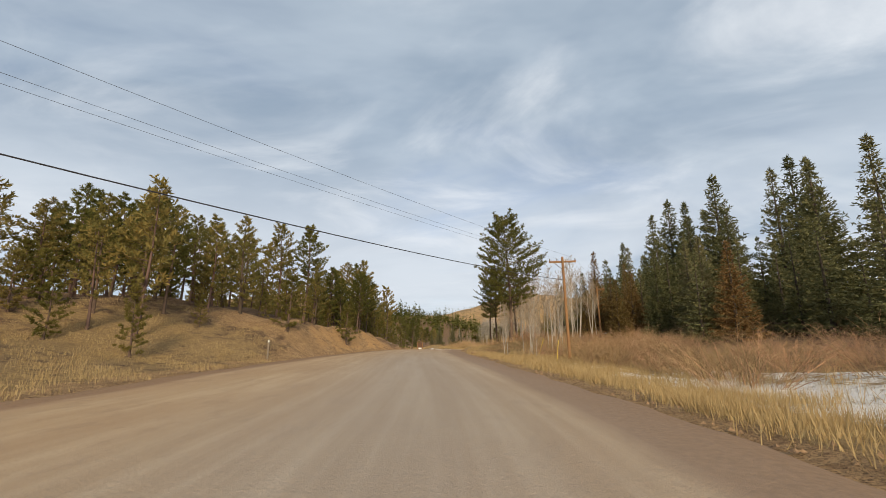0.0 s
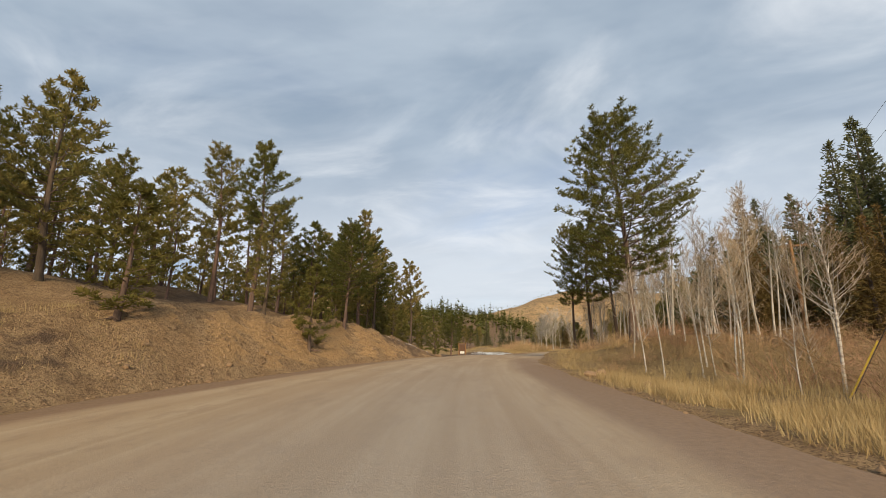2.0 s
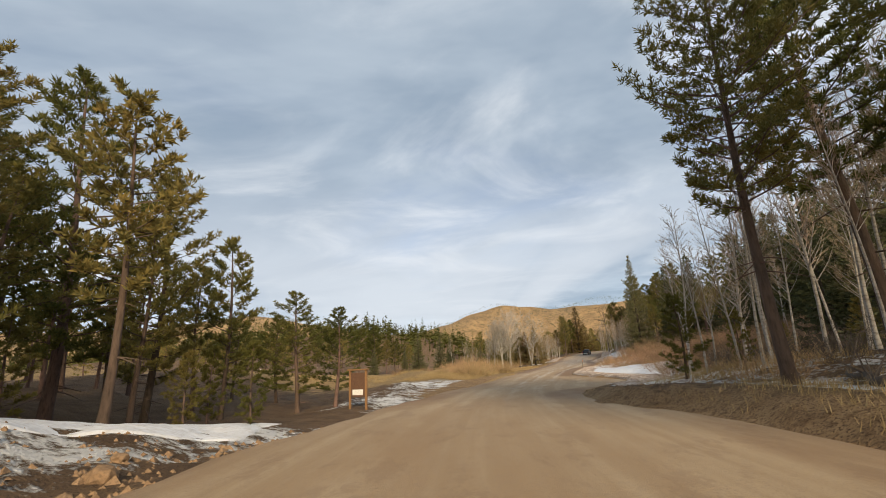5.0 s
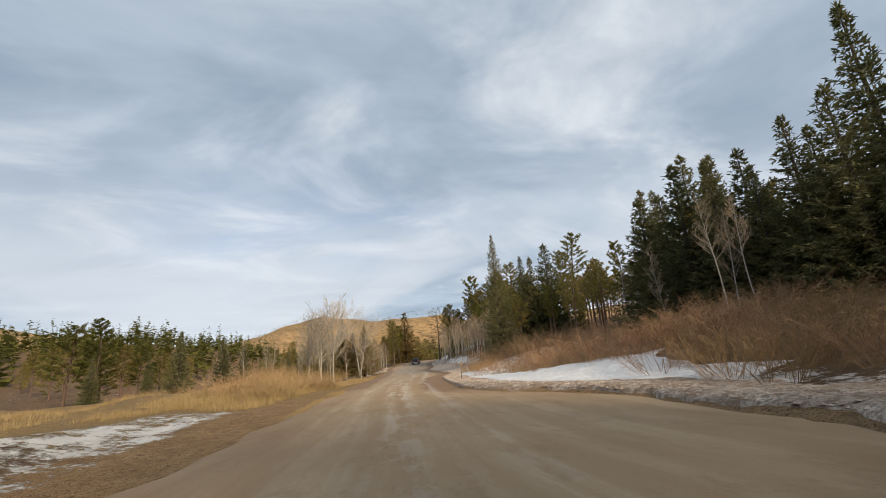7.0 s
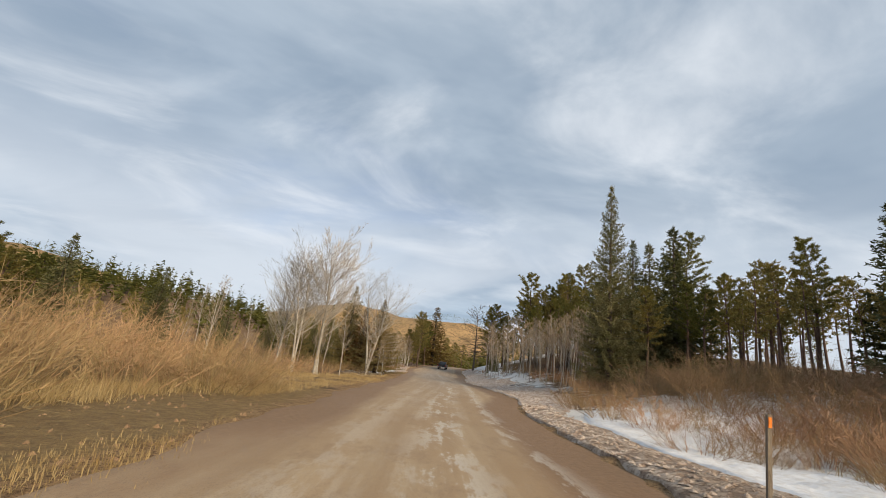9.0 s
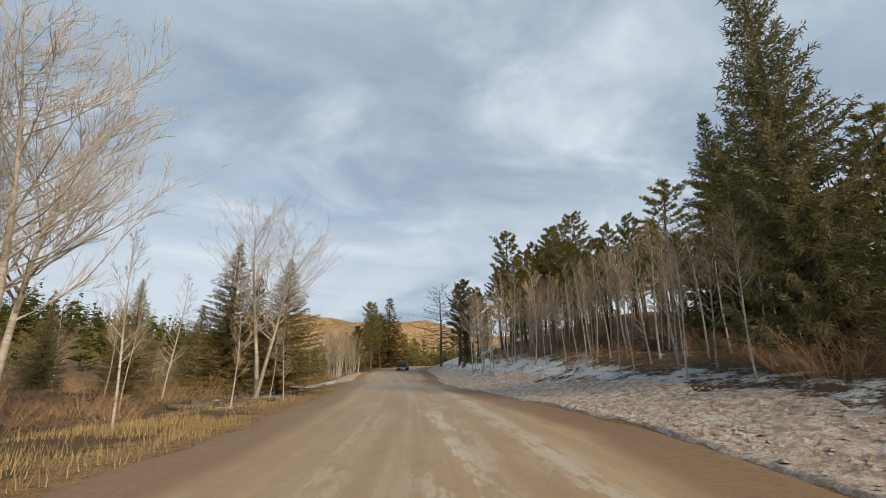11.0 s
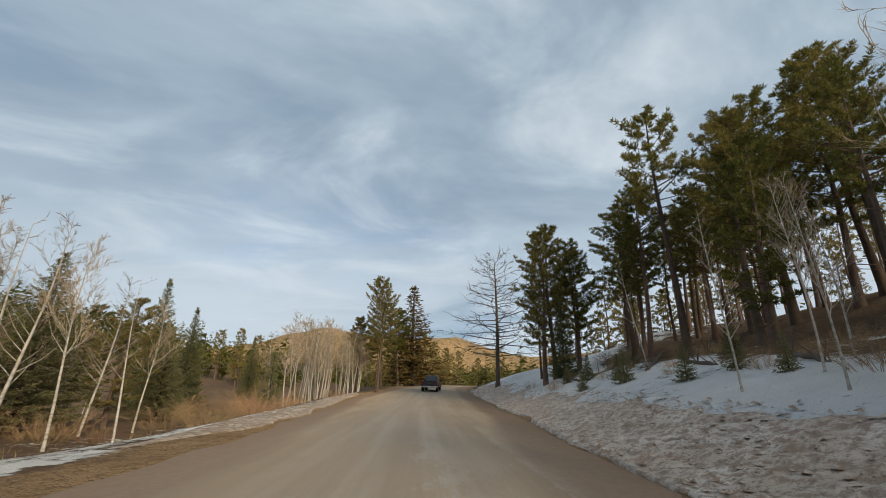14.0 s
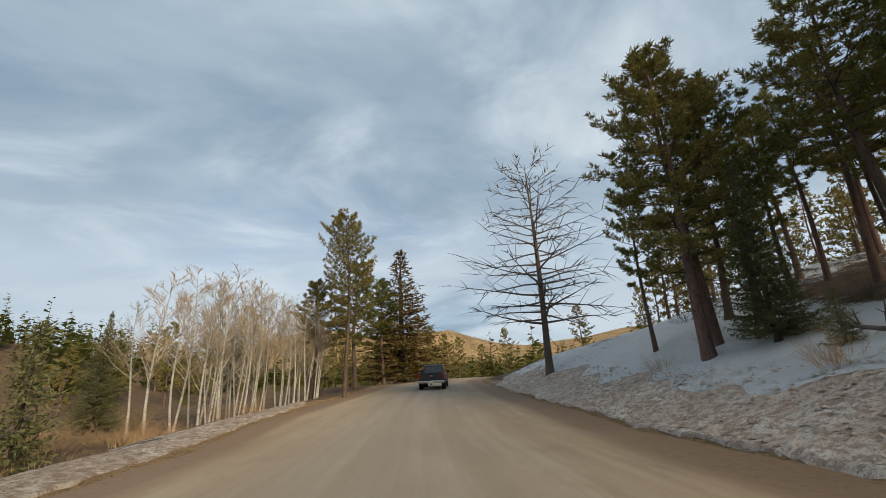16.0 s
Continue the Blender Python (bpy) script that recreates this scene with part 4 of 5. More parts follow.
def build_background(name, label):
    V, F, K, at = [], [], [], 0
    for ob, spots in WOODS.values():
        v, f, k = proto_arrays(ob)
        h0 = v[:, 2].max()
        for x, y, z, h, a, w in spots:
            q = h / h0
            c, s_ = math.cos(a) * q * w, math.sin(a) * q * w
            V.append(np.stack([v[:, 0] * c - v[:, 1] * s_ + x, v[:, 0] * s_ + v[:, 1] * c + y, v[:, 2] * q + z], 1))
            F.append(f + at)
            K.append(k)
            at += len(v)
    V, F, K = np.vstack(V), np.vstack(F), np.concatenate(K)
    me = bpy.data.meshes.new(name)
    me.vertices.add(len(V))
    me.vertices.foreach_set("co", V.ravel())
    me.loops.add(F.size)
    me.loops.foreach_set("vertex_index", F.ravel().astype(np.int32))
    me.polygons.add(len(F))
    me.polygons.foreach_set("loop_start", np.arange(len(F), dtype=np.int32) * 3)
    me.materials.append(M("pine_bark"))
    me.materials.append(M("pine_needles"))
    me.polygons.foreach_set("material_index", K.astype(np.int32))
    me.update(calc_edges=True)
    return tagged(new(name, me), label, "woods", kind="stuff")


def scatter(kinds, s0, s1, r0, r1, n, h0, h1, gap=2.0, wide=1.0):
    """n plants at random over a stretch of the road's sides."""
    done = tries = 0
    while done < n and tries < n * 30:
        tries += 1
        s, r = _prs.uniform(s0, s1), _prs.uniform(r0, r1)
        x, y = (float(v) for v in at_road(s, r))
        ss_, rr = road_coords(x, y)
        if -interp(ss_, LEFT_EDGE)[0] - 1.5 < rr[0] < interp(ss_, RIGHT_EDGE)[0] + 1.8:
            continue
        if abs(rr[0]) < min(abs(r0), abs(r1)) - 0.3 or any((x - a) ** 2 + (y - b) ** 2 < gap * gap for a, b in PLANTED):
            continue
        PLANTED.append((x, y))
        plant(kinds, x, y, _prs.uniform(h0, h1), wide=wide * _prs.uniform(0.85, 1.15))
        done += 1


def hero(kinds, x, y, top, wide=1.0, tip=0.0, spin=None):
    PLANTED.append((x, y))
    if kinds is PINES and abs(road_coords(x, y)[1][0]) < 25:
        kinds = FINE_PINES
    return plant(kinds, x, y, top - gz(x, y), spin, wide, tip)


# single trees, by place and height of the top
hero(BIG_PINES[:1], 13.8, 48.8, 17.2, 1.1)
hero(BIG_PINES[1:], 12.3, 56.2, 11.6, 0.95)
hero(BIG_PINES[1:], 11.6, 61.4, 12.4, 0.85, spin=200)
hero(FINE_PINES[3:4], 15.4, 63.0, 12.5, 1.1)
hero(BIG_PINES[:1], -3.9, 45.4, 9.3, 1.05, spin=60)
hero(BIG_PINES[1:], -5.4, 54.2, 10.5, 1.05, spin=130)
for x, y, top in ((-9.9, 44.2, 15.0), (-13.6, 44.8, 15.4), (-10.3, 47.6, 11.4), (-9.3, 70.0, 10.9), (-21, 47, 14.5), (-7.5, 60, 10.0), (-12, 62, 10.5), (-11, 67, 14.2), (-14, 65, 13.0), (-10, 58.5, 13.0)):
    hero(PINES, x, y, top)
for x, y, top, w in ((-5.2, 76.2, 5.6, 1.3), (-3.2, 77.4, 4.6, 1.4), (-7.8, 79.4, 4.6, 1.3), (-12, 82, 5.0, 1.2)):
    hero(FINE_PINES[2:3], x, y, top, w)
for x, y, top in ((-24, 35.5, 15.0), (-15.2, 32, 12.8), (-18, 34.5, 12.6), (-26, 29, 13.5), (-13.5, 37.5, 11.5), (-20.5, 26, 13.8), (-22.5, 31, 12.5)):
    hero(PINES, x, y, top)
for x, y, top in ((-12.5, 131.6, 8.0), (-10.3, 132.4, 5.0), (-8.8, 133.2, 4.8), (-7.0, 133.6, 4.2), (-15.5, 133.0, 7.6), (-14.0, 137.5, 6.4)):
    hero(FINE_PINES, x, y, top, 1.35)
hero(YOUNG[:1], -5.6, 31.6, 6.9, 1.35)
hero(YOUNG[1:], -3.4, 40.2, 5.4, 1.1)
hero(YOUNG[1:], 12.4, 67.5, 3.2, 1.0)
hero(YOUNG[1:], 14.0, 66.8, 2.4, 1.0)
for x, y, top in ((38.9, 68.4, 22.0), (42.2, 69.7, 25.0), (48.4, 77.3, 27.0), (44.5, 59.4, 25.4), (38.7, 84, 20.8), (36, 52, 15.0), (41, 51, 17.5), (49, 54, 24), (52, 52, 24.5), (53.5, 57, 27), (33, 42, 12.0), (47, 45, 21), (30, 46, 11.5), (57, 49, 26), (42, 63, 20), (46, 66, 22)):
    hero(SPRUCES, x, y, top, 1.0)
hero(RUST, 28.0, 64.5, 15.0, 1.0)
hero(RUST, 33.5, 38.0, 10.5, 1.2)
hero(FINE_SPRUCES, 32.2, 120.6, 16.2, 0.8)
hero(FINE_SPRUCES, 41.0, 128.2, 15.2, 1.2)
hero(SPRUCES, 44.5, 126.5, 17.0, 1.2)
for x, y, top in ((36, 99.7, 13.3), (36.2, 97.6, 12.8), (35.3, 95.2, 14.5), (35.5, 92.6, 13.7), (38.2, 91.8, 14.4), (35.7, 89.8, 11.8), (35.6, 87.2, 14.0), (35.2, 84.6, 14.4), (39.5, 95.5, 14.0), (40, 88, 14.5)):
    hero(SPRUCES, x, y, top, 1.25)
for x, y, top in ((46, 108, 18.5), (50, 105, 22.0), (42, 103, 16), (54, 114, 18), (57, 107, 23), (42.1, 127.2, 15.0), (49, 101, 20)):
    hero(SPRUCES, x, y, top, 1.1)
for x, y, top in ((60.5, 140, 23.5), (52, 119, 15.5), (54, 136, 18.5), (50.6, 165.6, 20.0), (57.5, 158.5, 21.8), (52, 155.8, 18.5), (54.8, 150, 17), (54.5, 164, 17)):
    hero(TALL_PINES, x, y, top, 1.0)
for x, y, top, w in ((46.8, 175.0, 13.2, 1.1), (48.0, 175.9, 14.6, 1.1), (49.9, 175.2, 13.2, 1.1), (49.2, 179.6, 10.4, 0.8), (51.8, 177.5, 12.6, 1.1), (52.2, 171.5, 15.5, 1.15)):
    hero(PINES, x, y, top, w)
for x, y, top, w in ((51.4, 169.0, 16.0, 1.0), (55.6, 173.6, 16.0, 1.0), (58.0, 166.0, 19.0, 1.1), (54.6, 161.6, 20.0, 1.1), (58.6, 178.6, 15.0, 1.0)):
    hero(TALL_PINES, x, y, top, w)
for x, y, top in ((48.6, 159.4, 15.5), (51.6, 160.6, 17.0), (46.6, 157.4, 12.0), (53.4, 157.6, 17.0)):
    hero(FINE_PINES, x, y, top, 1.1)
hero(FINE_SPRUCES, 46.9, 172.9, 7.0, 1.0)
hero(BIG_PINES[1:], 37.4, 194.2, 12.9, 0.85)
hero(RUST, 47.6, 217.5, 17.6, 1.8)
hero(PINES, 44.6, 215.0, 13.0, 1.2)
hero(PINES, 39.2, 202, 11.2, 1.3)
hero(PINES, 35.6, 199, 8.5, 1.3)
hero(COTTONS[:1], 12.3, 125.6, 9.6, 0.95)
hero(COTTONS[1:], 10.8, 124.0, 8.8, 0.9)
hero(COTTONS[1:], 9.2, 127.0, 7.6, 0.9)
hero(COTTONS[:1], 17.3, 137.6, 10.2, 1.0, spin=20)
hero(ASPENS, 13.9, 127.5, 4.2)
# left-hand spruces whose warm sunlit look comes from their needle colour
hero(SUNLIT_SPRUCES, 18.6, 140.0, 6.6, 1.7)
hero(SUNLIT_SPRUCES, 15.6, 142.6, 8.0, 1.6)
hero(RUST, 17.0, 141.6, 5.6, 1.5)
hero(ASPENS, 16.5, 131.4, 3.4)
hero(ASPENS, 18.4, 134.8, 2.6)
hero(ASPENS, 17.9, 134.6, 2.2)
hero(SUNLIT_SPRUCES, 10.6, 143.5, 5.4, 1.2)
hero(FINE_SPRUCES, 7.6, 141.0, 3.6, 1.2)
hero(FINE_SPRUCES, 14.4, 163.0, 7.7, 1.25)
hero(FINE_SPRUCES, 12.2, 160.0, 6.2, 1.2)
hero(BROKEN, 20.1, 161.0, 5.4, tip=9)
hero(BROKEN, 22.6, 162.5, 3.6)
hero(BROKEN, 44.8, 163.0, 7.4, tip=6)
hero(ASPENS, 20.9, 162.4, 5.0)
for x, y, top in ((19.4, 163.2, 5.8), (18.6, 161.2, 5.6), (20.6, 166.4, 4.6), (21.8, 168.4, 3.9), (17.4, 164.4, 5.6), (19.0, 168.0, 4.2)):
    hero(ASPENS, x, y, top, 1.2)
hero(FINE_SPRUCES, 18.4, 166.4, 5.2, 1.5)
hero(FINE_PINES[2:3], 20.4, 169.2, 4.0, 1.4)
hero(FINE_SPRUCES, 21.4, 172.6, 3.0, 1.5)
hero(FINE_PINES[2:3], 18.2, 171.0, 3.8, 1.4)
hero(FINE_SPRUCES, 18.7, 180.8, 7.4, 1.1)
hero(FINE_SPRUCES, 19.9, 185.8, 6.2, 1.1)
hero(SMALL_SPRUCE, 26.6, 180.1, 2.4, 0.8)
hero(FINE_SPRUCES, 24.2, 193.1, 4.8, 0.95)
_ars = np.random.default_rng(19)
for i in range(30):
    u = i / 29
    hero(ASPENS, 28.2 + 8.0 * u + _ars.uniform(-0.5, 0.5), 192.6 + 4.6 * u + _ars.uniform(-1.6, 3.0), 7.6 - 1.6 * u + _ars.uniform(-0.9, 0.6), 1.15)
# woods
background(FAR_PINES, 20, 62, -48, -17, 56, 6.5, 10.5, 2.3)
background(FAR_PINES, -4, 24, -64, -27, 48, 6, 10, 2.4)
scatter(PINES, 6, 24, -36, -26, 5, 4.5, 7.5, 2.4)
scatter(YOUNG, 14, 44, -30, -15, 14, 2.0, 4.5, 2.0)
background(FAR_PINES, 0, 60, -64, -30, 40, 3.5, 6.5, 2.0)
scatter(PINES, 40, 60, -17, -9, 10, 6, 10, 2.0)
scatter(PINES, 22, 44, -28, -16, 12, 6.5, 10, 2.2)
scatter(PINES, 60, 72, -26, -13, 9, 7, 10, 2.4)
background(FAR_PINES, 56, 76, -50, -22, 34, 6, 10, 2.4)
scatter(YOUNG, 44, 64, -14, -8, 8, 1.6, 3.6, 1.8)
background(FAR_PINES, 86, 112, -70, -44, 18, 5, 8, 2.8)
scatter(ASPENS, 31, 40, 7.6, 12, 4, 5.0, 7.0, 0.9)
scatter(ASPENS, 29, 47, 7.4, 13, 10, 3.0, 6.0, 0.8, 1.3)
scatter(BUSHES, 32, 50, 7.5, 13, 10, 0.7, 1.4, 0.9, 1.1)
scatter(ASPENS, 44, 68, 10.5, 20, 44, 6.5, 11, 0.8)
scatter(ASPENS, 58, 72, 7.4, 11.5, 12, 5, 8.5, 0.8)
scatter(BRUSH, 56, 74, 8.5, 14, 14, 0.7, 1.5, 0.9, 1.2)
scatter(FAR_SPRUCES, 62, 80, 17, 44, 24, 8, 14, 2.2)
scatter(FAR_SPRUCES, 34, 60, 26, 46, 14, 7, 11, 2.4)
scatter(FAR_SPRUCES, 10, 36, 32, 50, 16, 8, 12, 2.4)
scatter(RUST, 44, 66, 16, 26, 6, 6, 10, 2.0)
scatter(YOUNG, 62, 74, 13.5, 18, 6, 1.2, 3.0, 1.2)
background(FAR_PINES, 88, 118, 26, 56, 40, 9, 13, 2.5)
scatter(ASPENS, 90, 110, 20, 28, 16, 6, 9, 1.2)
scatter(TALL_PINES, 122, 158, 13.5, 22, 24, 7.0, 10.0, 2.2)
background(FAR_TALL, 122, 152, 20, 48, 40, 7.5, 11, 2.2)
background(FAR_PINES, 122, 152, 24, 50, 26, 5, 9, 2.2)
scatter(TALL_PINES, 150, 190, 18, 27, 14, 10, 13, 2.6)
background(FAR_TALL, 150, 190, 26, 50, 26, 9, 12, 3.0)
scatter(ASPENS, 144, 152, 6.0, 9, 12, 5.5, 8.0, 0.7)
scatter(BUSHES, 143, 153, 6.5, 9, 4, 0.5, 0.9, 0.7)
scatter(BRUSH, 121, 156, 10.5, 17, 46, 0.8, 1.8, 0.8, 1.3)
scatter(BRUSH, 156, 190, 13.5, 20, 16, 0.6, 1.2, 1.0, 1.2)
scatter(ASPENS, 124, 158, 8.0, 14.5, 60, 4.5, 7.2, 0.7)
scatter(SMALL_SPRUCE, 140, 180, 8.5, 15, 12, 0.6, 1.7, 1.3)
background(FAR_PINES, 190, 240, 14, 52, 26, 7, 12, 2.8)
background(FAR_PINES, 212, 268, -60, -8, 44, 7, 12, 2.8)
scatter(ASPENS, 116, 158, -28, -11, 26, 4, 6.5, 1.2)
scatter(ASPENS, 158, 186, -34, -20, 10, 3, 5, 1.5)
scatter(SPRUCES, 112, 150, -34, -16, 6, 4, 7, 2.5)
background(FAR_PINES, 110, 190, -85, -48, 30, 5, 9, 3.2)
# bushes
scatter(WILLOWS, 6, 44, 10.5, 24, 70, 1.7, 2.7, 1.0, 1.25)
scatter(WILLOWS, 78, 92, 9.6, 20, 40, 1.5, 2.4, 1.0, 1.25)
scatter(WILLOWS, 88, 118, 10.2, 22, 84, 1.8, 2.7, 1.0, 1.25)
scatter(WILLOWS, 103, 116, 6.8, 11, 16, 1.2, 1.9, 1.0, 1.2)
scatter(WILLOWS, 92, 106, 7.6, 11.0, 10, 0.7, 1.2, 1.0, 1.1)
scatter(WILLOWS, 122, 156, 9, 17, 30, 0.8, 2.2, 1.0, 1.3)
scatter(WILLOWS, 44, 66, 11, 22, 16, 0.8, 1.8, 1.0, 1.2)
scatter(BUSHES, 97, 108, -11, -5.5, 20, 1.7, 2.6, 0.8, 1.2)
scatter(BUSHES, 109, 150, -24, -8.5, 26, 0.9, 1.8, 1.2, 1.3)
scatter(WILLOWS, 160, 196, -24, -9.0, 30, 0.7, 1.5, 1.1, 1.35)
scatter(WILLOWS, 108, 190, -24, -7.5, 52, 0.9, 2.2, 1.1, 1.35)
scatter(BUSHES, 30, 62, 6.5, 12, 18, 0.7, 1.5, 1.0, 1.2)
scatter(ASPENS, 186, 202, -15, -7.5, 16, 6.0, 8.5, 0.9, 1.3)
scatter(BUSHES, 150, 184, 9, 15, 16, 0.5, 1.1, 1.0, 1.0)
build_background("background_pines", "dense pine woods standing behind the roadside trees")
for ob in HOLD:
    for c in list(ob.children_recursive):
        bpy.data.objects.remove(c)
    bpy.data.objects.remove(ob)

# ---------------------------------------------------------------- dead pine above the road
def dead_pine(x, y, top):
    rs = np.random.default_rng(204)
    th = empty("dead_pine", "bare dead pine with grey spreading branches on a snowy bank", "tree", "")
    h = top - gz(x, y)
    trunk, branch, twig = Shape(), Shape(), Shape()
    axis_ = lambda f: Vector((-0.5 * f * f + 0.06 * math.sin(6 * f), 0.05 * math.cos(5 * f), h * f))
    fs = [-0.03, 0, 0.04, 0.15, 0.3, 0.45, 0.6, 0.75, 0.9, 1.0]
    trunk.tube([axis_(f) for f in fs], [0.33, 0.3, 0.25, 0.215, 0.19, 0.16, 0.125, 0.085, 0.045, 0.015], 9)
    for i in range(74):
        f = 0.2 + 0.78 * (i + rs.random()) / 74
        a = i * 2.4 + rs.uniform(-0.4, 0.4)
        ln = 7.0 * (0.75 + 0.25 * min(1, f * 2.5)) * (1.12 - f) ** 0.6 * rs.uniform(0.65, 1.1)
        pts = bend(axis_(f), (math.cos(a), math.sin(a), 0.12 + 0.7 * max(0, f - 0.5)), ln, -0.25 + 0.5 * f, 5, 0.13, rs)
        rb = 0.095 * (1.15 - f)
        branch.tube(pts, [rb, rb * 0.85, rb * 0.65, rb * 0.45, rb * 0.3, 0.004], 4)
        for _ in range(9):
            u = rs.uniform(0.2, 1.0)
            j = min(4, int(u * 5))
            p = pts[j].lerp(pts[j + 1], u * 5 - j)
            d = ((pts[j + 1] - pts[j]).normalized() + unit(rs) * 0.8).normalized()
            l2 = ln * rs.uniform(0.12, 0.34)
            twig.tube([p, p + d * l2 * 0.5 + Vector((0, 0, 0.04)), p + d * l2], [0.03, 0.019, 0.006], 3)
    trunk.make("trunk", M("dead_wood"), th, True)
    branch.make("branchwork", M("dead_wood"), th)
    twig.make("twig_mass", M("dead_wood"), th)
    th.matrix_basis = pose(x, y, gz(x, y) - 0.1, 0, 0, 40)


dead_pine(48.9, 187.6, 14.6)


# ---------------------------------------------------------------- ploughed snow beside the road
def snowbank(name, s0, s1, side, inner, width, height, mat, label, seed, step=0.22, across=26, crumb=0.02):
    rs = np.random.default_rng(seed)
    ss = np.arange(s0, s1, step)
    us = np.linspace(0, 1, across)
    verts = []
    for i, s in enumerate(ss):
        end = float(soft(s, s0, s0 + 6) * (1 - soft(s, s1 - 5, s1)))
        e0 = (interp(s, RIGHT_EDGE) if side > 0 else interp(s, LEFT_EDGE)) + inner
        e0 = float(e0) + 1.6 * (1 - end) + 0.35 * noise.noise((s * 0.23, seed, 0)) + 0.14 * noise.noise((s * 1.1, seed, 3))
        wd = float(interp(s, width)) if isinstance(width, list) else width
        w = (wd * (0.85 + 0.5 * noise.noise((s * 0.16, seed, 9)) + 0.3 * noise.noise((s * 0.55, seed, 5)))) * (0.35 + 0.65 * end)
        for u in us:
            r = (e0 + w * u) * side
            x, y = (float(v) for v in at_road(s, r))
            prof = math.sin(math.pi * min(1.0, u * 1.15) ** 0.7) ** 0.8 if u < 0.87 else 0.0
            lump = 0.75 + 0.6 * noise.noise((x * 0.9, y * 0.9, seed)) + 0.5 * noise.noise((x * 2.6, y * 2.6, seed))
            rub = crumb * (noise.noise((x * 4.1, y * 4.1, seed)) + 0.7 * noise.noise((x * 8.3, y * 8.3, seed))) * min(1, 6 * u, 6 * (1 - u))
            verts.append((x, y, (max(0.012, height * prof * lump) + max(-0.02, rub)) * end + (0.0 if 0 < u < 1 else -0.25)))
    v = np.array(verts)
    v[:, 2] += ground_z(v[:, 0], v[:, 1]) + 0.015
    n, k = len(ss), across
    faces = [(i * k + j, i * k + j + 1, (i + 1) * k + j + 1, (i + 1) * k + j) for i in range(n - 1) for j in range(k - 1)]
    if side < 0:
        faces = [f[::-1] for f in faces]
    ob = mesh_object(name, v, faces, mat, smooth=True)
    return tagged(ob, label, "snow", "snowbanks")


DIRTY = "dirty ploughed snowbank with brown grit beside the road"
BANK_A = snowbank("snowbank", 68, 116, 1, 0.5, [(60, 2.6), (88, 3.2), (96, 2.8), (116, 2.4)], 0.03, M("brown_slush"), DIRTY, 21, 0.14, 20, 0.04)
BANK_B = snowbank("snowbank", 112, 205, 1, 0.45, [(110, 1.6), (118, 4.4), (150, 3.6), (160, 3.2), (205, 3.2)], 0.04, M("dirty_snow"), DIRTY, 22, 0.14, 40, 0.075)
snowbank("snowbank", 156, 194, -1, 0.7, [(156, 1.2), (160, 2.2), (170, 3.0), (194, 1.4)], 0.022, M("brown_slush"), "low ridge of brown slush and gritty old snow beside the road", 23, 0.16, 18, 0.05)
snowbank("snow_patch", 54, 64, -1, 3.0, 3.8, 0.06, M("snow"), "old snow patch lying in the ditch", 24)
snowbank("snow_patch", 82, 114, 1, 2.4, [(82, 4.4), (92, 6.2), (114, 7.0)], 0.15, M("snow"), "clean snow drift among willow bushes", 25)


# ---------------------------------------------------------------- grass, gravel, distant woods
def inside_road(x, y, margin=0.0):
    s, r = road_coords(x, y)
    return (r > -interp(s, LEFT_EDGE) - margin) & (r < interp(s, RIGHT_EDGE) + margin)


def grass_stand(name, seed, zones, label, mat="dry_grass"):
    rs = np.random.default_rng(seed)
    V, F = [], []
    for s0, s1, r0, r1, n, h, blades in zones:
        s, r = rs.uniform(s0, s1, n), rs.uniform(r0, r1, n)
        x, y = at_road(s, r)
        keep_ = ~inside_road(x, y, 0.6)
        pat = np.sin(x * 0.9 + 2 * np.sin(y * 0.5)) + np.sin(y * 1.3 + x * 0.4) + rs.normal(size=n) * 0.8
        keep_ &= pat > -0.5
        x, y = x[keep_], y[keep_]
        z = ground_z(x, y)
        for a, b, c in zip(x, y, z):
            hh = h * rs.uniform(0.5, 1.25)
            for _ in range(blades + 4):
                w = rs.uniform(0, 6.283)
                o = rs.normal(size=2) * 0.2
                t = rs.uniform(0.15, 0.9) * hh
                base = len(V)
                dx, dy = -math.sin(w) * 0.008, math.cos(w) * 0.008
                px, py = a + o[0], b + o[1]
                V += [(px - dx, py - dy, c - 0.05), (px + dx, py + dy, c - 0.05), (px + math.cos(w) * t, py + math.sin(w) * t, c + hh * rs.uniform(0.45, 1.1))]
                F.append((base, base + 1, base + 2))
    return tagged(mesh_object(name, V, F, M(mat)), label, "grass", kind="stuff")


grass_stand("dry_grass", 301, [(-6, 34, 4.8, 9.4, 5200, 0.42, 8), (-6, 34, 9.4, 13, 900, 0.35, 6), (84, 101, -3.6, -2.2, 900, 0.1, 7), (-6, 36, 8.5, 14, 420, 0.9, 4), (30, 60, 4.2, 9, 1500, 0.22, 7), (-4, 30, -24, -9.0, 5600, 0.22, 6),
                               (92, 110, -14, -6.0, 3200, 0.38, 7), (104, 126, -9, -4.6, 1800, 0.24, 7), (126, 138, -8, -5, 260, 0.25, 6), (150, 200, -16, -8.5, 320, 0.28, 6), (90, 112, 9, 14, 500, 0.4, 6),
                               (60, 72, 6.5, 10, 500, 0.35, 6), (86, 104, -40, -16, 3600, 0.4, 6)],
            "dry straw-yellow grass along the road verges")


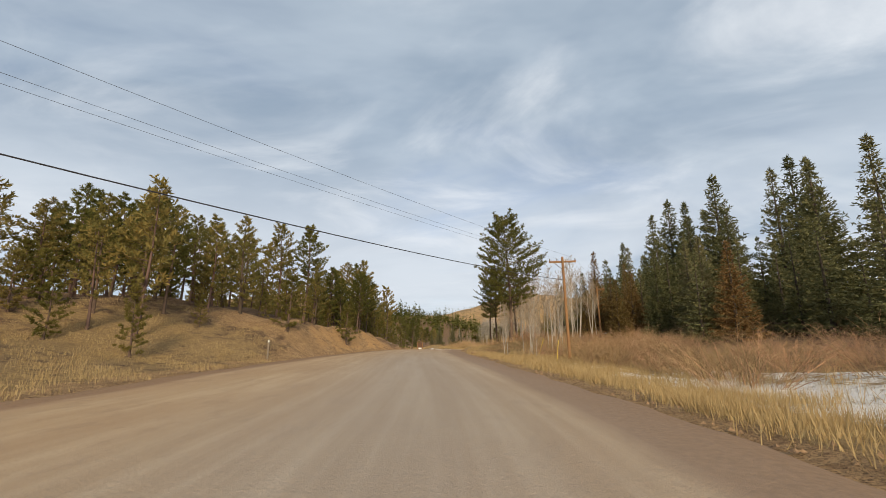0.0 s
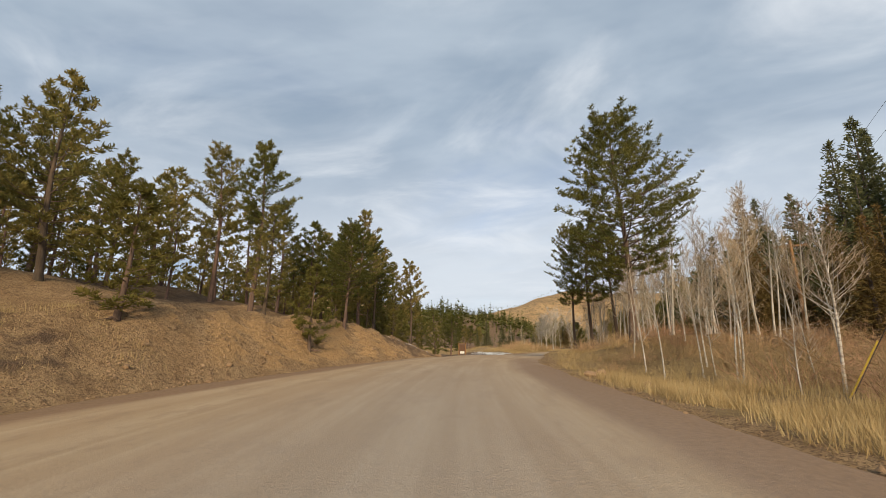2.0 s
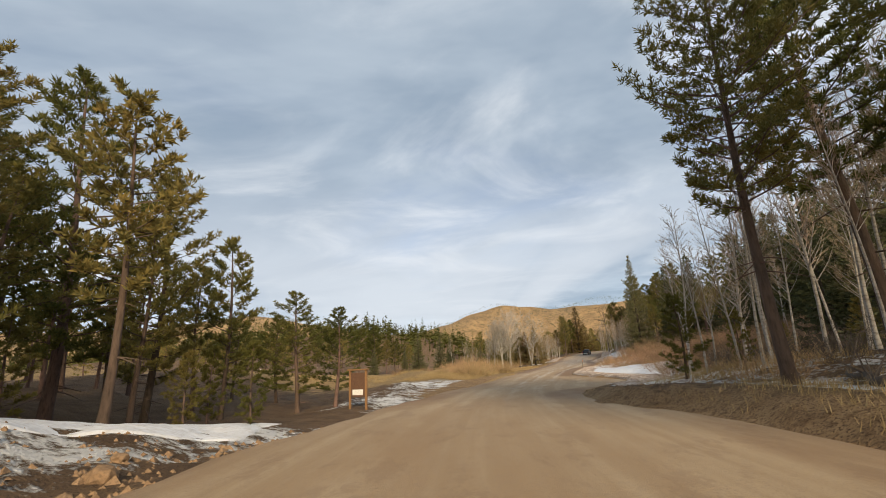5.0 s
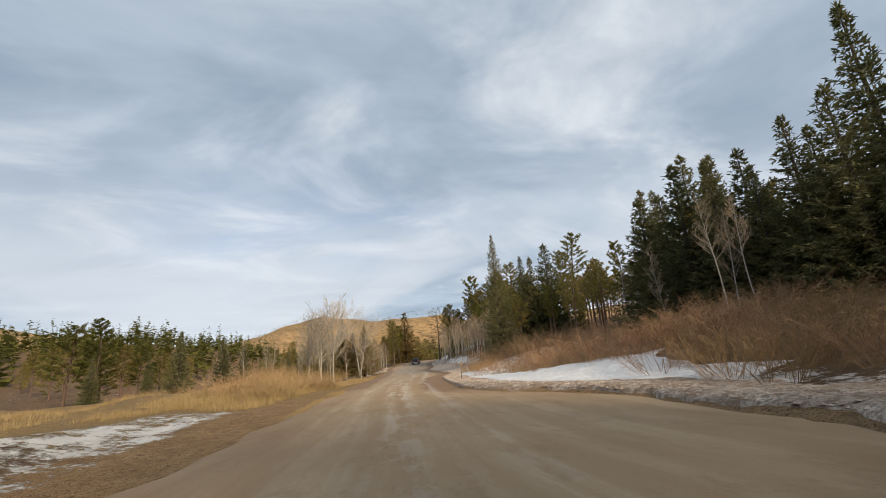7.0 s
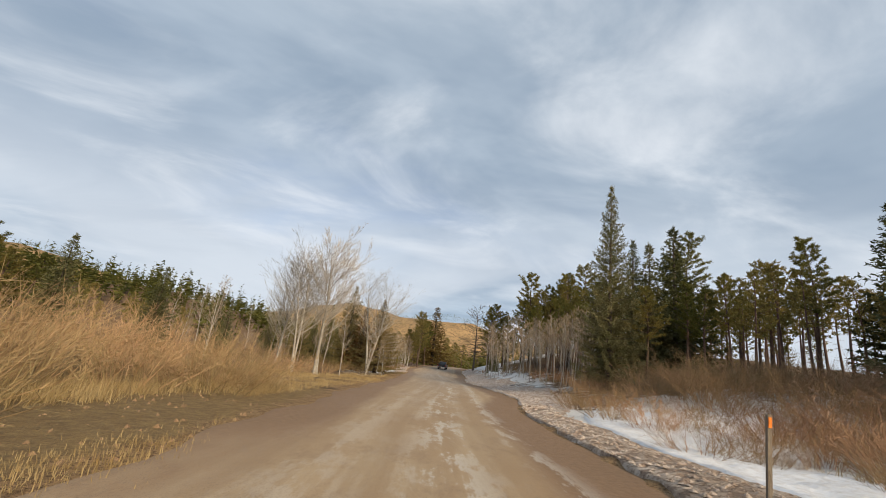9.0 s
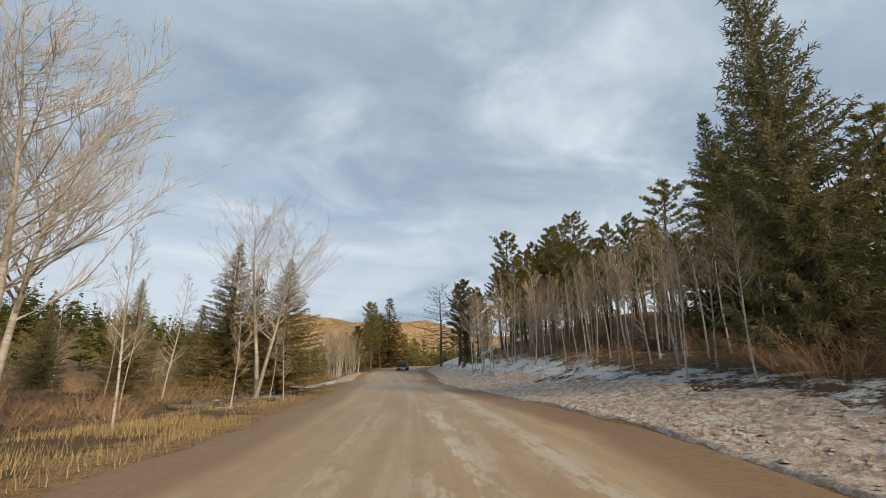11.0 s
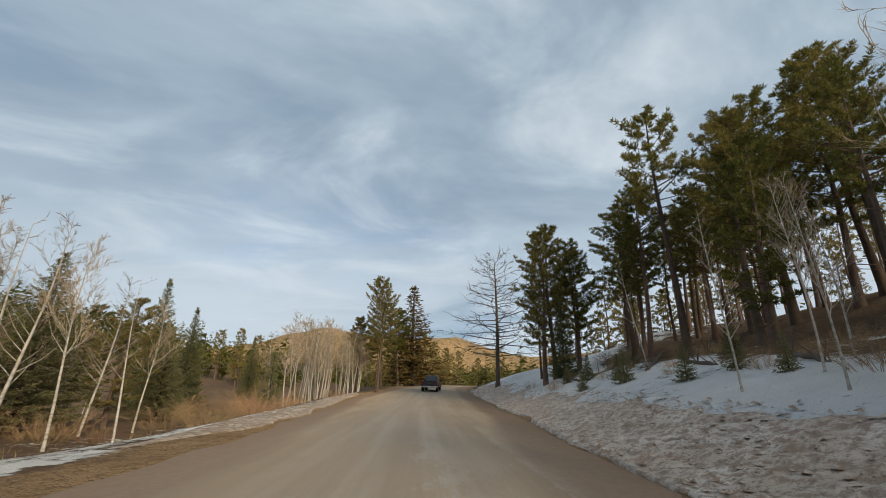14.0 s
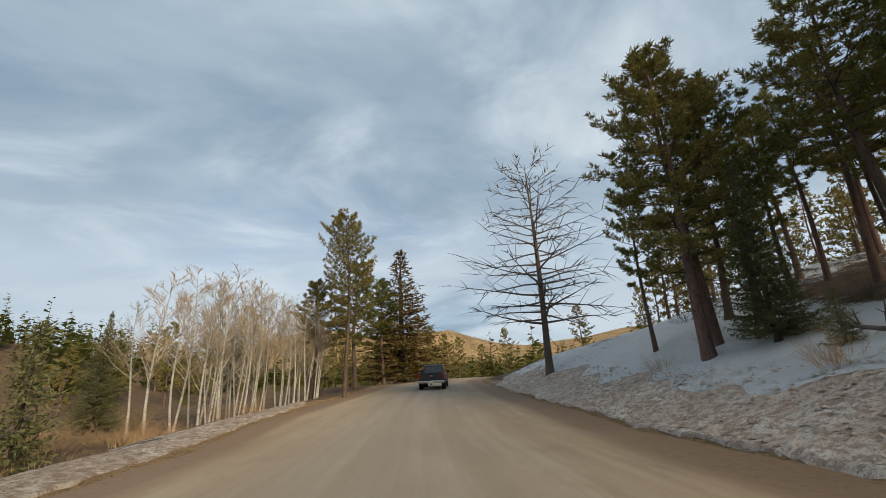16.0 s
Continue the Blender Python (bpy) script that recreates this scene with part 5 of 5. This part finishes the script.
def gravel(name, seed, zones, label, mat):
    rs = np.random.default_rng(seed)
    V, F = [], []
    shape_ = [(1, 0, 0), (-0.5, 0.85, 0), (-0.5, -0.85, 0), (0.1, 0.05, 0.75), (0.6, 0.6, 0.2)]
    for s0, s1, r0, r1, n, size in zones:
        s, r = rs.uniform(s0, s1, n), rs.uniform(r0, r1, n)
        x, y = at_road(s, r)
        inr = inside_road(x, y, 0.4)
        z = ground_z(x, y)
        for a, b, c in zip(x[~inr], y[~inr], z[~inr]):
            k, w, base = size * rs.uniform(0.4, 1.6), rs.uniform(0, 6.3), len(V)
            for p in shape_:
                q = np.array(p) * k * rs.uniform(0.75, 1.25, 3)
                V.append((a + q[0] * math.cos(w) - q[1] * math.sin(w), b + q[0] * math.sin(w) + q[1] * math.cos(w), c + q[2] * 1.1 - 0.02))
            F += [(base, base + 4, base + 3), (base + 4, base + 1, base + 3), (base + 1, base + 2, base + 3), (base + 2, base, base + 3)]
    return tagged(mesh_object(name, V, F, M(mat)), label, "stones", kind="stuff")


def clods(bank, seed, s0, s1, n, size):
    """Broken lumps of old snow lying on a ploughed bank."""
    rs = np.random.default_rng(seed)
    s = rs.uniform(s0, s1, n)
    r = interp(s, RIGHT_EDGE) + 0.7 + 3.2 * rs.random(n) ** 1.4 * np.where(s > 116, 1.0, 0.45)
    x, y = at_road(s, r)
    sh = Shape()
    for a, b, c in zip(x, y, ground_z(x, y)):
        k, w = size * rs.uniform(0.4, 1.7), rs.uniform(0, 6.283)
        p = Vector((a, b, c + 0.03))
        ring = [p + Vector((math.cos(w + q * 1.257) * k * rs.uniform(0.7, 1.3), math.sin(w + q * 1.257) * k * rs.uniform(0.7, 1.3), rs.uniform(-0.03, 0.25) * k)) for q in range(5)]
        base = len(sh.v)
        sh.v += ring + [p + Vector((rs.uniform(-0.3, 0.3) * k, rs.uniform(-0.3, 0.3) * k, k * rs.uniform(0.5, 0.95)))]
        sh.f += [(base + q, base + (q + 1) % 5, base + 5) for q in range(5)]
    ob = sh.make("snow_rubble", M("dirty_snow"), bank, False, "broken lumps of dirty snow")
    ob["kind"] = "stuff"


clods(BANK_A, 331, 72, 115, 1800, 0.045)
clods(BANK_B, 332, 113, 204, 5200, 0.05)

gravel("loose_stones", 311, [(24, 60, -11, -3.4, 4200, 0.045), (28, 56, -10, -4, 700, 0.07), (52, 70, -6, -3, 700, 0.08), (-4, 30, 3.4, 6, 500, 0.05), (58, 70, 4, 9, 400, 0.06), (84, 104, -6, -3, 500, 0.05)],
       "loose brown stones on the cut bank and verges", "rock")


def far_woods(name, seed, groups, label):
    rs = np.random.default_rng(seed)
    sh = Shape()
    for cx, cy, wx, wy, n, h, leaves in groups:
        x, y = rs.normal(cx, wx, n), rs.normal(cy, wy, n)
        d = np.hypot(x - 25, y - 120)
        s, r = road_coords(x, y)
        ok = (d > 105) & ((np.abs(r) > 22) | (s > 262))
        for a, b, c in zip(x[ok], y[ok], ground_z(x[ok], y[ok])):
            hh, base = h * rs.uniform(0.6, 1.2), Vector((a, b, c))
            rad = hh * rs.uniform(0.15, 0.26)
            sh.blade(base - Vector((0, 0, 0.3)), Vector((0, 0, 1)), hh * 0.9, hh * 0.035, Vector((1, 0, 0)))
            for k in range(leaves):
                g = 0.12 + 0.86 * (k + rs.random()) / leaves
                w = rs.uniform(0, 6.283)
                d_ = Vector((math.cos(w), math.sin(w), rs.uniform(-0.3, 0.5))).normalized()
                ln = rad * (1.25 - g) * rs.uniform(0.8, 1.5)
                sh.leaf(base + Vector((0, 0, hh * g)) - d_ * ln * 0.15, d_, ln, ln * 0.75, Vector((rs.normal() * 0.4, rs.normal() * 0.4, 1)).cross(d_).normalized())
    return tagged(sh.make(name, M("pine_needles")), label, "woods", kind="stuff")


far_woods("distant_pine_woods", 321, [(-100, 250, 55, 55, 420, 11, 26), (60, 330, 70, 45, 420, 11, 22), (190, 420, 80, 70, 380, 11, 20), (-40, 400, 90, 60, 420, 11, 20), (-230, 430, 90, 110, 420, 11, 18),
                                      (130, 640, 130, 90, 420, 12, 14), (-60, 640, 120, 80, 300, 12, 14), (210, 1010, 150, 90, 1500, 4.5, 4), (-90, 930, 130, 80, 1100, 4.5, 4), (330, 930, 140, 100, 900, 4.5, 4), (60, 1060, 160, 70, 900, 4.5, 4), (-330, 700, 150, 120, 700, 7, 7), (-180, 330, 70, 60, 260, 9, 16), (120, 260, 30, 22, 60, 10, 26),
                                      (-150, 120, 30, 60, 160, 10, 24), (-42, 295, 45, 30, 420, 7, 20)],
          "pine woods covering the distant slopes")

# ---------------------------------------------------------------- made things
def box(bm, x0, x1, y0, y1, z0, z1, bevel=0.0, taper=0.0):
    vs = [bm.verts.new((x, y, z)) for z in (z0, z1) for y in (y0, y1) for x in (x0, x1)]
    if taper:
        cx, cy = (x0 + x1) / 2, (y0 + y1) / 2
        for v in vs[4:]:
            v.co.x, v.co.y = cx + (v.co.x - cx) * (1 - taper), cy + (v.co.y - cy) * (1 - taper)
    fs = [bm.faces.new([vs[i] for i in f]) for f in ((0, 2, 3, 1), (4, 5, 7, 6), (0, 1, 5, 4), (2, 6, 7, 3), (0, 4, 6, 2), (1, 3, 7, 5))]
    if bevel:
        bmesh.ops.bevel(bm, geom=list({e for f in fs for e in f.edges}), offset=bevel, segments=2, affect="EDGES", profile=0.6)
    return bm


def boxed(*a, **k):
    return box(bmesh.new(), *a, **k)


def rod(bm, p, q, r0, r1=None, sides=10):
    p, q = Vector(p), Vector(q)
    d = (q - p).normalized()
    a = d.orthogonal().normalized()
    b = d.cross(a)
    rings = []
    for c, r in ((p, r0), (q, r0 if r1 is None else r1)):
        rings.append([bm.verts.new(c + (a * math.cos(6.28318 * k / sides) + b * math.sin(6.28318 * k / sides)) * r) for k in range(sides)])
    for k in range(sides):
        bm.faces.new((rings[0][k], rings[0][(k + 1) % sides], rings[1][(k + 1) % sides], rings[1][k]))
    bm.faces.new(rings[0][::-1])
    bm.faces.new(rings[1])
    return bm


def rodded(*a, **k):
    return rod(bmesh.new(), *a, **k)


def prism(outline, x0, x1, bevel=0.0):
    """A side outline of (y, z) points drawn out across x."""
    bm = bmesh.new()
    a = [bm.verts.new((x0, y, z)) for y, z in outline]
    b = [bm.verts.new((x1, y, z)) for y, z in outline]
    n = len(outline)
    for i in range(n):
        bm.faces.new((a[i], a[(i + 1) % n], b[(i + 1) % n], b[i]))
    bm.faces.new(a[::-1])
    bm.faces.new(b)
    bmesh.ops.recalc_face_normals(bm, faces=bm.faces)
    if bevel:
        bmesh.ops.bevel(bm, geom=list(bm.edges), offset=bevel, segments=2, affect="EDGES", profile=0.6)
    return bm


material("truck_paint", (0.018, 0.019, 0.021), (0.024, 0.025, 0.028), 2.0, 0.42, 0, 30, third=(0.055, 0.048, 0.04), spec=0.5)
material("black_plastic", (0.02, 0.02, 0.02), (0.03, 0.03, 0.03), 4.0, 0.7, 0.05, 60)
material("chrome", (0.62, 0.62, 0.62), (0.5, 0.5, 0.5), 3.0, 0.22, 0, 30, metal=1.0)
material("tyre_rubber", (0.025, 0.024, 0.023), (0.05, 0.042, 0.034), 3.0, 0.9, 0.2, 40)
material("dark_glass", (0.02, 0.024, 0.028), (0.026, 0.03, 0.034), 2.0, 0.06, 0, 30, spec=0.7)
material("red_lens", (0.42, 0.02, 0.015), (0.34, 0.015, 0.012), 3.0, 0.25, 0, 30, spec=0.5)
material("insulator_glaze", (0.20, 0.17, 0.15), (0.15, 0.13, 0.11), 3.0, 0.3, 0, 30, spec=0.5)


def pickup(x, y, bearing):
    th = empty("pickup_truck", "dark pickup truck with chrome rear bumper on the dirt road", "truck", "")
    W = 0.97
    lower = [(-2.75, 0.62), (-2.75, 1.06), (-0.55, 1.10), (1.15, 1.10), (2.45, 1.02), (2.75, 0.92), (2.8, 0.55), (2.3, 0.45), (-2.2, 0.45)]
    part("body", prism(lower, -W, W, 0.05), M("truck_paint"), th)
    cab = [(-0.62, 1.08), (-0.45, 1.70), (-0.25, 1.80), (0.75, 1.80), (0.98, 1.74), (1.62, 1.09)]
    bm = prism(cab, -0.86, 0.86, 0.04)
    for v in bm.verts:
        v.co.x *= 1 - 0.16 * max(0, (v.co.z - 1.1) / 0.7)
    part("cab", bm, M("truck_paint"), th)
    part("rear_window", prism([(-0.61, 1.2), (-0.5, 1.63), (-0.48, 1.63), (-0.58, 1.2)], -0.66, 0.66), M("dark_glass"), th)
    for sx in (-1, 1):
        bm = prism([(-0.35, 1.17), (-0.28, 1.62), (0.75, 1.64), (1.3, 1.17)], sx * 0.845, sx * 0.865)
        for v in bm.verts:
            v.co.x *= 1 - 0.16 * max(0, (v.co.z - 1.12) / 0.7)
        part("side_window", bm, M("dark_glass"), th)
    part("windscreen", prism([(1.0, 1.70), (1.6, 1.14), (1.62, 1.15), (1.02, 1.72)], -0.68, 0.68), M("dark_glass"), th)
    # load bed: floor sunk between walls
    for sx in (-1, 1):
        part("bed_rail", boxed(sx * W - 0.06, sx * W + 0.06 - 0.06 * (sx > 0) * 2 + 0.0, -2.72, -0.62, 1.05, 1.22, bevel=0.02), M("truck_paint"), th)
    part("bed_cover", boxed(-0.86, 0.86, -2.68, -0.64, 1.08, 1.15, bevel=0.015), M("black_plastic"), th)
    gate = part("tailgate", boxed(-0.80, 0.80, -2.82, -2.73, 0.68, 1.21, bevel=0.02), M("truck_paint"), th)
    part("handle", boxed(-0.12, 0.12, -2.845, -2.815, 1.06, 1.12, bevel=0.008), M("black_plastic"), gate)
    part("emblem", boxed(-0.10, 0.10, -2.835, -2.815, 0.93, 1.0, bevel=0.005), M("chrome"), gate)
    bump_ = part("rear_bumper", boxed(-0.98, 0.98, -2.98, -2.76, 0.46, 0.64, bevel=0.03), M("chrome"), th)
    part("number_plate", boxed(-0.16, 0.16, -2.995, -2.975, 0.48, 0.62), M("white_paint"), bump_, "plain pale number plate")
    part("tow_hitch", boxed(-0.05, 0.05, -3.06, -2.85, 0.36, 0.44, bevel=0.008), M("black_plastic"), bump_)
    part("front_bumper", boxed(-0.97, 0.97, 2.72, 2.9, 0.46, 0.66, bevel=0.03), M("chrome"), th)
    for sx in (-1, 1):
        part("tail_lamp", boxed(sx * 0.885 - 0.075, sx * 0.885 + 0.075, -2.83, -2.72, 0.74, 1.16, bevel=0.015), M("red_lens"), th)
        part("wing_mirror", boxed(sx * 1.06 - 0.1, sx * 1.06 + 0.1, 0.98, 1.1, 1.12, 1.34, bevel=0.03), M("black_plastic"), th)
        for wy in (-1.72, 1.78):
            bm = bmesh.new()
            prof = [(0.24, 0.30), (0.26, 0.385), (0.20, 0.40), (-0.0, 0.40), (-0.02, 0.385), (0.0, 0.30)]
            n = 22
            rings = [[bm.verts.new((sx * (0.72 + px_), wy + pr * math.cos(6.28318 * k / n), 0.40 + pr * math.sin(6.28318 * k / n))) for px_, pr in prof] for k in range(n)]
            for k in range(n):
                for j in range(len(prof)):
                    j2 = (j + 1) % len(prof)
                    bm.faces.new((rings[k][j], rings[k][j2], rings[(k + 1) % n][j2], rings[(k + 1) % n][j]))
            bmesh.ops.recalc_face_normals(bm, faces=bm.faces)
            wheel = part("tyre", bm, M("tyre_rubber"), th)
            part("rim", rodded((sx * 0.74, wy, 0.40), (sx * 0.94, wy, 0.40), 0.30, 0.27, 18), M("chrome"), wheel)
            part("wheel_arch", rodded((sx * 0.9, wy, 0.47), (sx * 0.982, wy, 0.47), 0.5, 0.5, 20), M("black_plastic"), th)
    z0 = float(interp(*[road_coords(x, y)[0], ROAD_Z])[0])
    th.matrix_basis = pose(x, y, z0 + 0.03, 1.5, 0, -bearing)
    return th


pickup(44.7, 197.4, 24.0)


def utility_pole(x, y, top, turn, arm=2.4, label="brown wooden utility pole with a crossarm"):
    th = empty("utility_pole", label, "utility pole", "utility poles")
    z = gz(x, y)
    h = top - z
    part("pole", rodded((0.12, 0, -0.3), (0, 0, h), 0.125, 0.09, 14), M("pole_wood"), th)
    cross = part("crossarm", boxed(-arm / 2, arm / 2, 0.11, 0.21, h - 0.42, h - 0.28, bevel=0.01), M("pole_wood"), th)
    for k in (-1, 1):
        part("brace", rodded((k * arm * 0.3, 0.16, h - 0.42), (0, 0.12, h - 0.95), 0.022, 0.022, 6), M("grey_wood"), th)
    for k in (-0.47, -0.2, 0.47):
        part("insulator", rodded((k * arm, 0.16, h - 0.28), (k * arm, 0.16, h - 0.1), 0.045, 0.03, 8), M("insulator_glaze"), cross)
    part("cable_clamp", rodded((0, 0.08, h - 1.75), (0, 0.22, h - 1.75), 0.04, 0.04, 8), M("wire_metal"), th)
    th.matrix_basis = pose(x, y, z, 0, 0, turn)
    return th


POLE_A, POLE_B, POLE_C = (17.0, 29.4, 7.45), (-13.0, -19.0, 8.2), (25.0, 52.0, 7.8)
utility_pole(*POLE_A, -6, 2.0)
utility_pole(*POLE_B, -30)
utility_pole(*POLE_C, -25, 1.8, "weathered thin utility pole standing among spruces")


def wire(a, b, sag, r, name, label):
    sh = Shape()
    a, b = Vector(a), Vector(b)
    pts = [a.lerp(b, t / 24) - Vector((0, 0, sag * 4 * (t / 24) * (1 - t / 24))) for t in range(25)]
    sh.tube(pts, [r] * 25, 5)
    return tagged(sh.make(name, M("wire_metal")), label, "power line", "overhead lines")


def pole_point(p, turn, k, dz):
    a = radians(turn)
    return (p[0] + k * math.cos(a) - 0.16 * math.sin(a), p[1] + k * math.sin(a) + 0.16 * math.cos(a), p[2] + dz)


for k in (-1.13, -0.48, 1.13):
    wire(pole_point(POLE_A, -6, k * 0.83, -0.1), pole_point(POLE_B, -30, k, -0.1), 0.7, 0.005, "overhead_wire", "thin grey overhead power wire crossing the road")
    wire(pole_point(POLE_A, -6, k * 0.83, -0.1), pole_point(POLE_C, -25, k * 0.75, -0.1), 0.25, 0.005, "overhead_wire", "thin grey overhead power wire between two poles")
wire(pole_point(POLE_A, -6, 0, -1.75), pole_point(POLE_B, -30, 0, -1.75), 1.0, 0.02, "overhead_cable", "thick black overhead cable crossing the road")


def info_board(x, y, turn):
    th = empty("information_board", "brown wooden information board with a white notice", "sign", "")
    for k in (-1, 1):
        part("post", boxed(k * 0.46 - 0.055, k * 0.46 + 0.055, -0.055, 0.055, -0.3, 1.95, bevel=0.01), M("pole_wood"), th)
    part("panel", boxed(-0.40, 0.40, -0.035, 0.035, 0.62, 1.82, bevel=0.006), M("brown_panel"), th)
    part("notice", boxed(-0.30, 0.30, -0.049, -0.039, 0.70, 0.98), M("white_paint"), th, "plain white notice sheet")
    part("cap_rail", boxed(-0.58, 0.58, -0.12, 0.12, 1.95, 2.02, bevel=0.01), M("pole_wood"), th)
    th.matrix_basis = pose(x, y, gz(x, y), 0, 0, turn)


info_board(-1.2, 74.5, -12)


def marker_post(x, y, h, turn, wood, patch, label, group, w=0.09):
    th = empty("marker_post", label, "marker post", group)
    part("stake", boxed(-w / 2, w / 2, -0.02, 0.02, -0.2, h, bevel=0.006), M(wood), th)
    part("reflector", boxed(-w / 2 + 0.008, w / 2 - 0.008, -0.030, -0.022, h - 0.16, h - 0.03), M(patch), th)
    th.matrix_basis = pose(x, y, gz(x, y), 3, 2, turn)


marker_post(-2.4, 22.6, 1.2, 0, "grey_wood", "white_paint", "grey wooden marker post with a white top", "marker posts", 0.11)
marker_post(16.9, 98.6, 1.05, -15, "grey_wood", "orange_reflector", "thin brown roadside post with a small orange reflector", "marker posts", 0.06)


def guy_marker(x, y, ax, ay, az):
    th = empty("guy_wire", "steel guy wire with a yellow plastic guard", "guy wire", "guy wires")
    z = gz(x, y)
    d = Vector((ax - x, ay - y, az - z))
    part("cable", rodded((0, 0, -0.1), d, 0.008, 0.008, 6), M("wire_metal"), th)
    part("guard", rodded(d * 0.02, d.normalized() * 1.7, 0.02, 0.02, 8), M("yellow_plastic"), th)
    th.matrix_basis = pose(x, y, z)


guy_marker(15.2, 32.6, POLE_A[0], POLE_A[1], 6.4)
guy_marker(15.6, 25.6, POLE_A[0], POLE_A[1], 6.4)


def log(x, y, ln, r, turn, tilt, label="fallen grey log lying on the slope"):
    th = empty("fallen_log", label, "log", "fallen logs")
    rs = np.random.default_rng(int(abs(x * 100) + abs(y * 10)))
    sh, st = Shape(), Shape()
    pts = [(-ln / 2 + ln * t / 6, 0.06 * math.sin(t * 1.7), 0.05 * math.cos(t * 2.1)) for t in range(7)]
    sh.tube(pts, [r, r * 0.98, r * 0.92, r * 0.85, r * 0.78, r * 0.7, r * 0.5], 8)
    sh.f.append(tuple(range(7, -1, -1)))
    for _ in range(7):
        p = Vector(pts[rs.integers(1, 6)])
        st.tube([p, p + Vector((rs.uniform(-0.2, 0.5), rs.uniform(-0.7, 0.7), rs.uniform(0.2, 0.9)))], [0.03, 0.006], 4)
    sh.make("log_stem", M("dead_wood"), th, True)
    st.make("branchwork", M("dead_wood"), th)
    th.matrix_basis = pose(x, y, gz(x, y) + r * 0.7, 0, tilt, turn)


for x, y, ln, r, turn, tilt in ((46.0, 163.5, 5.0, 0.12, 35, -14), (43.0, 158.0, 4.0, 0.09, 70, -10), (47.5, 168.5, 4.5, 0.1, 15, -16), (41.5, 153.5, 3.5, 0.1, 50, -12),
                                (16.6, 134.0, 3.4, 0.13, 25, 0), (15.8, 133.2, 3.0, 0.1, 15, 0), (46.8, 166, 3.4, 0.08, 60, -14), (45.2, 169.2, 3.0, 0.07, 80, -12), (48.0, 160.5, 4.4, 0.1, 40, -15), (42.2, 149.5, 3.8, 0.09, 30, -12), (39.8, 146.5, 3.2, 0.1, 65, -8), (17.5, 58.0, 5.0, 0.1, 70, 0), (15.0, 54.0, 4.0, 0.1, 85, 0), (17.2, 63.5, 4.0, 0.13, 20, 0), (12.6, 60.8, 3.0, 0.1, 60, 0)):
    log(x, y, ln, r, turn, tilt)


def boulder(x, y, r, seed):
    rs = np.random.default_rng(seed)
    bm = bmesh.new()
    bmesh.ops.create_icosphere(bm, subdivisions=2, radius=r)
    k = rs.uniform(0.7, 1.25, 3)
    for v in bm.verts:
        q = v.co.normalized()
        v.co = Vector((v.co.x * k[0], v.co.y * k[1], v.co.z * k[2] * 0.75)) * (1 + 0.35 * noise.noise(q * 1.6 + Vector((seed, 0, 0))))
    me = bpy.data.meshes.new("boulder")
    bm.to_mesh(me)
    bm.free()
    me.materials.append(M("rock"))
    ob = new("boulder", me)
    ob.matrix_basis = pose(x, y, gz(x, y) + r * 0.2, rs.uniform(-15, 15), rs.uniform(-15, 15), rs.uniform(0, 360))
    return tagged(ob, "weathered brown rock lying on the bank", "rock", "rocks on the bank")


_brs = np.random.default_rng(77)
for i in range(46):
    s_, r_ = _brs.uniform(28, 60), -_brs.uniform(4.2, 9.5)
    x_, y_ = (float(v) for v in at_road(s_, r_))
    boulder(x_, y_, _brs.uniform(0.05, 0.12), 400 + i)
for x_, y_, r_ in ((9.9, 37.2, 0.26), (10.4, 38.6, 0.24), (11.2, 34.5, 0.22), (0.6, 58.6, 0.16), (0.2, 60.5, 0.2), (-0.4, 57.4, 0.18), (1.3, 60.0, 0.13), (0.9, 62.5, 0.2)):
    boulder(x_, y_, r_, int(x_ * 37 + y_))
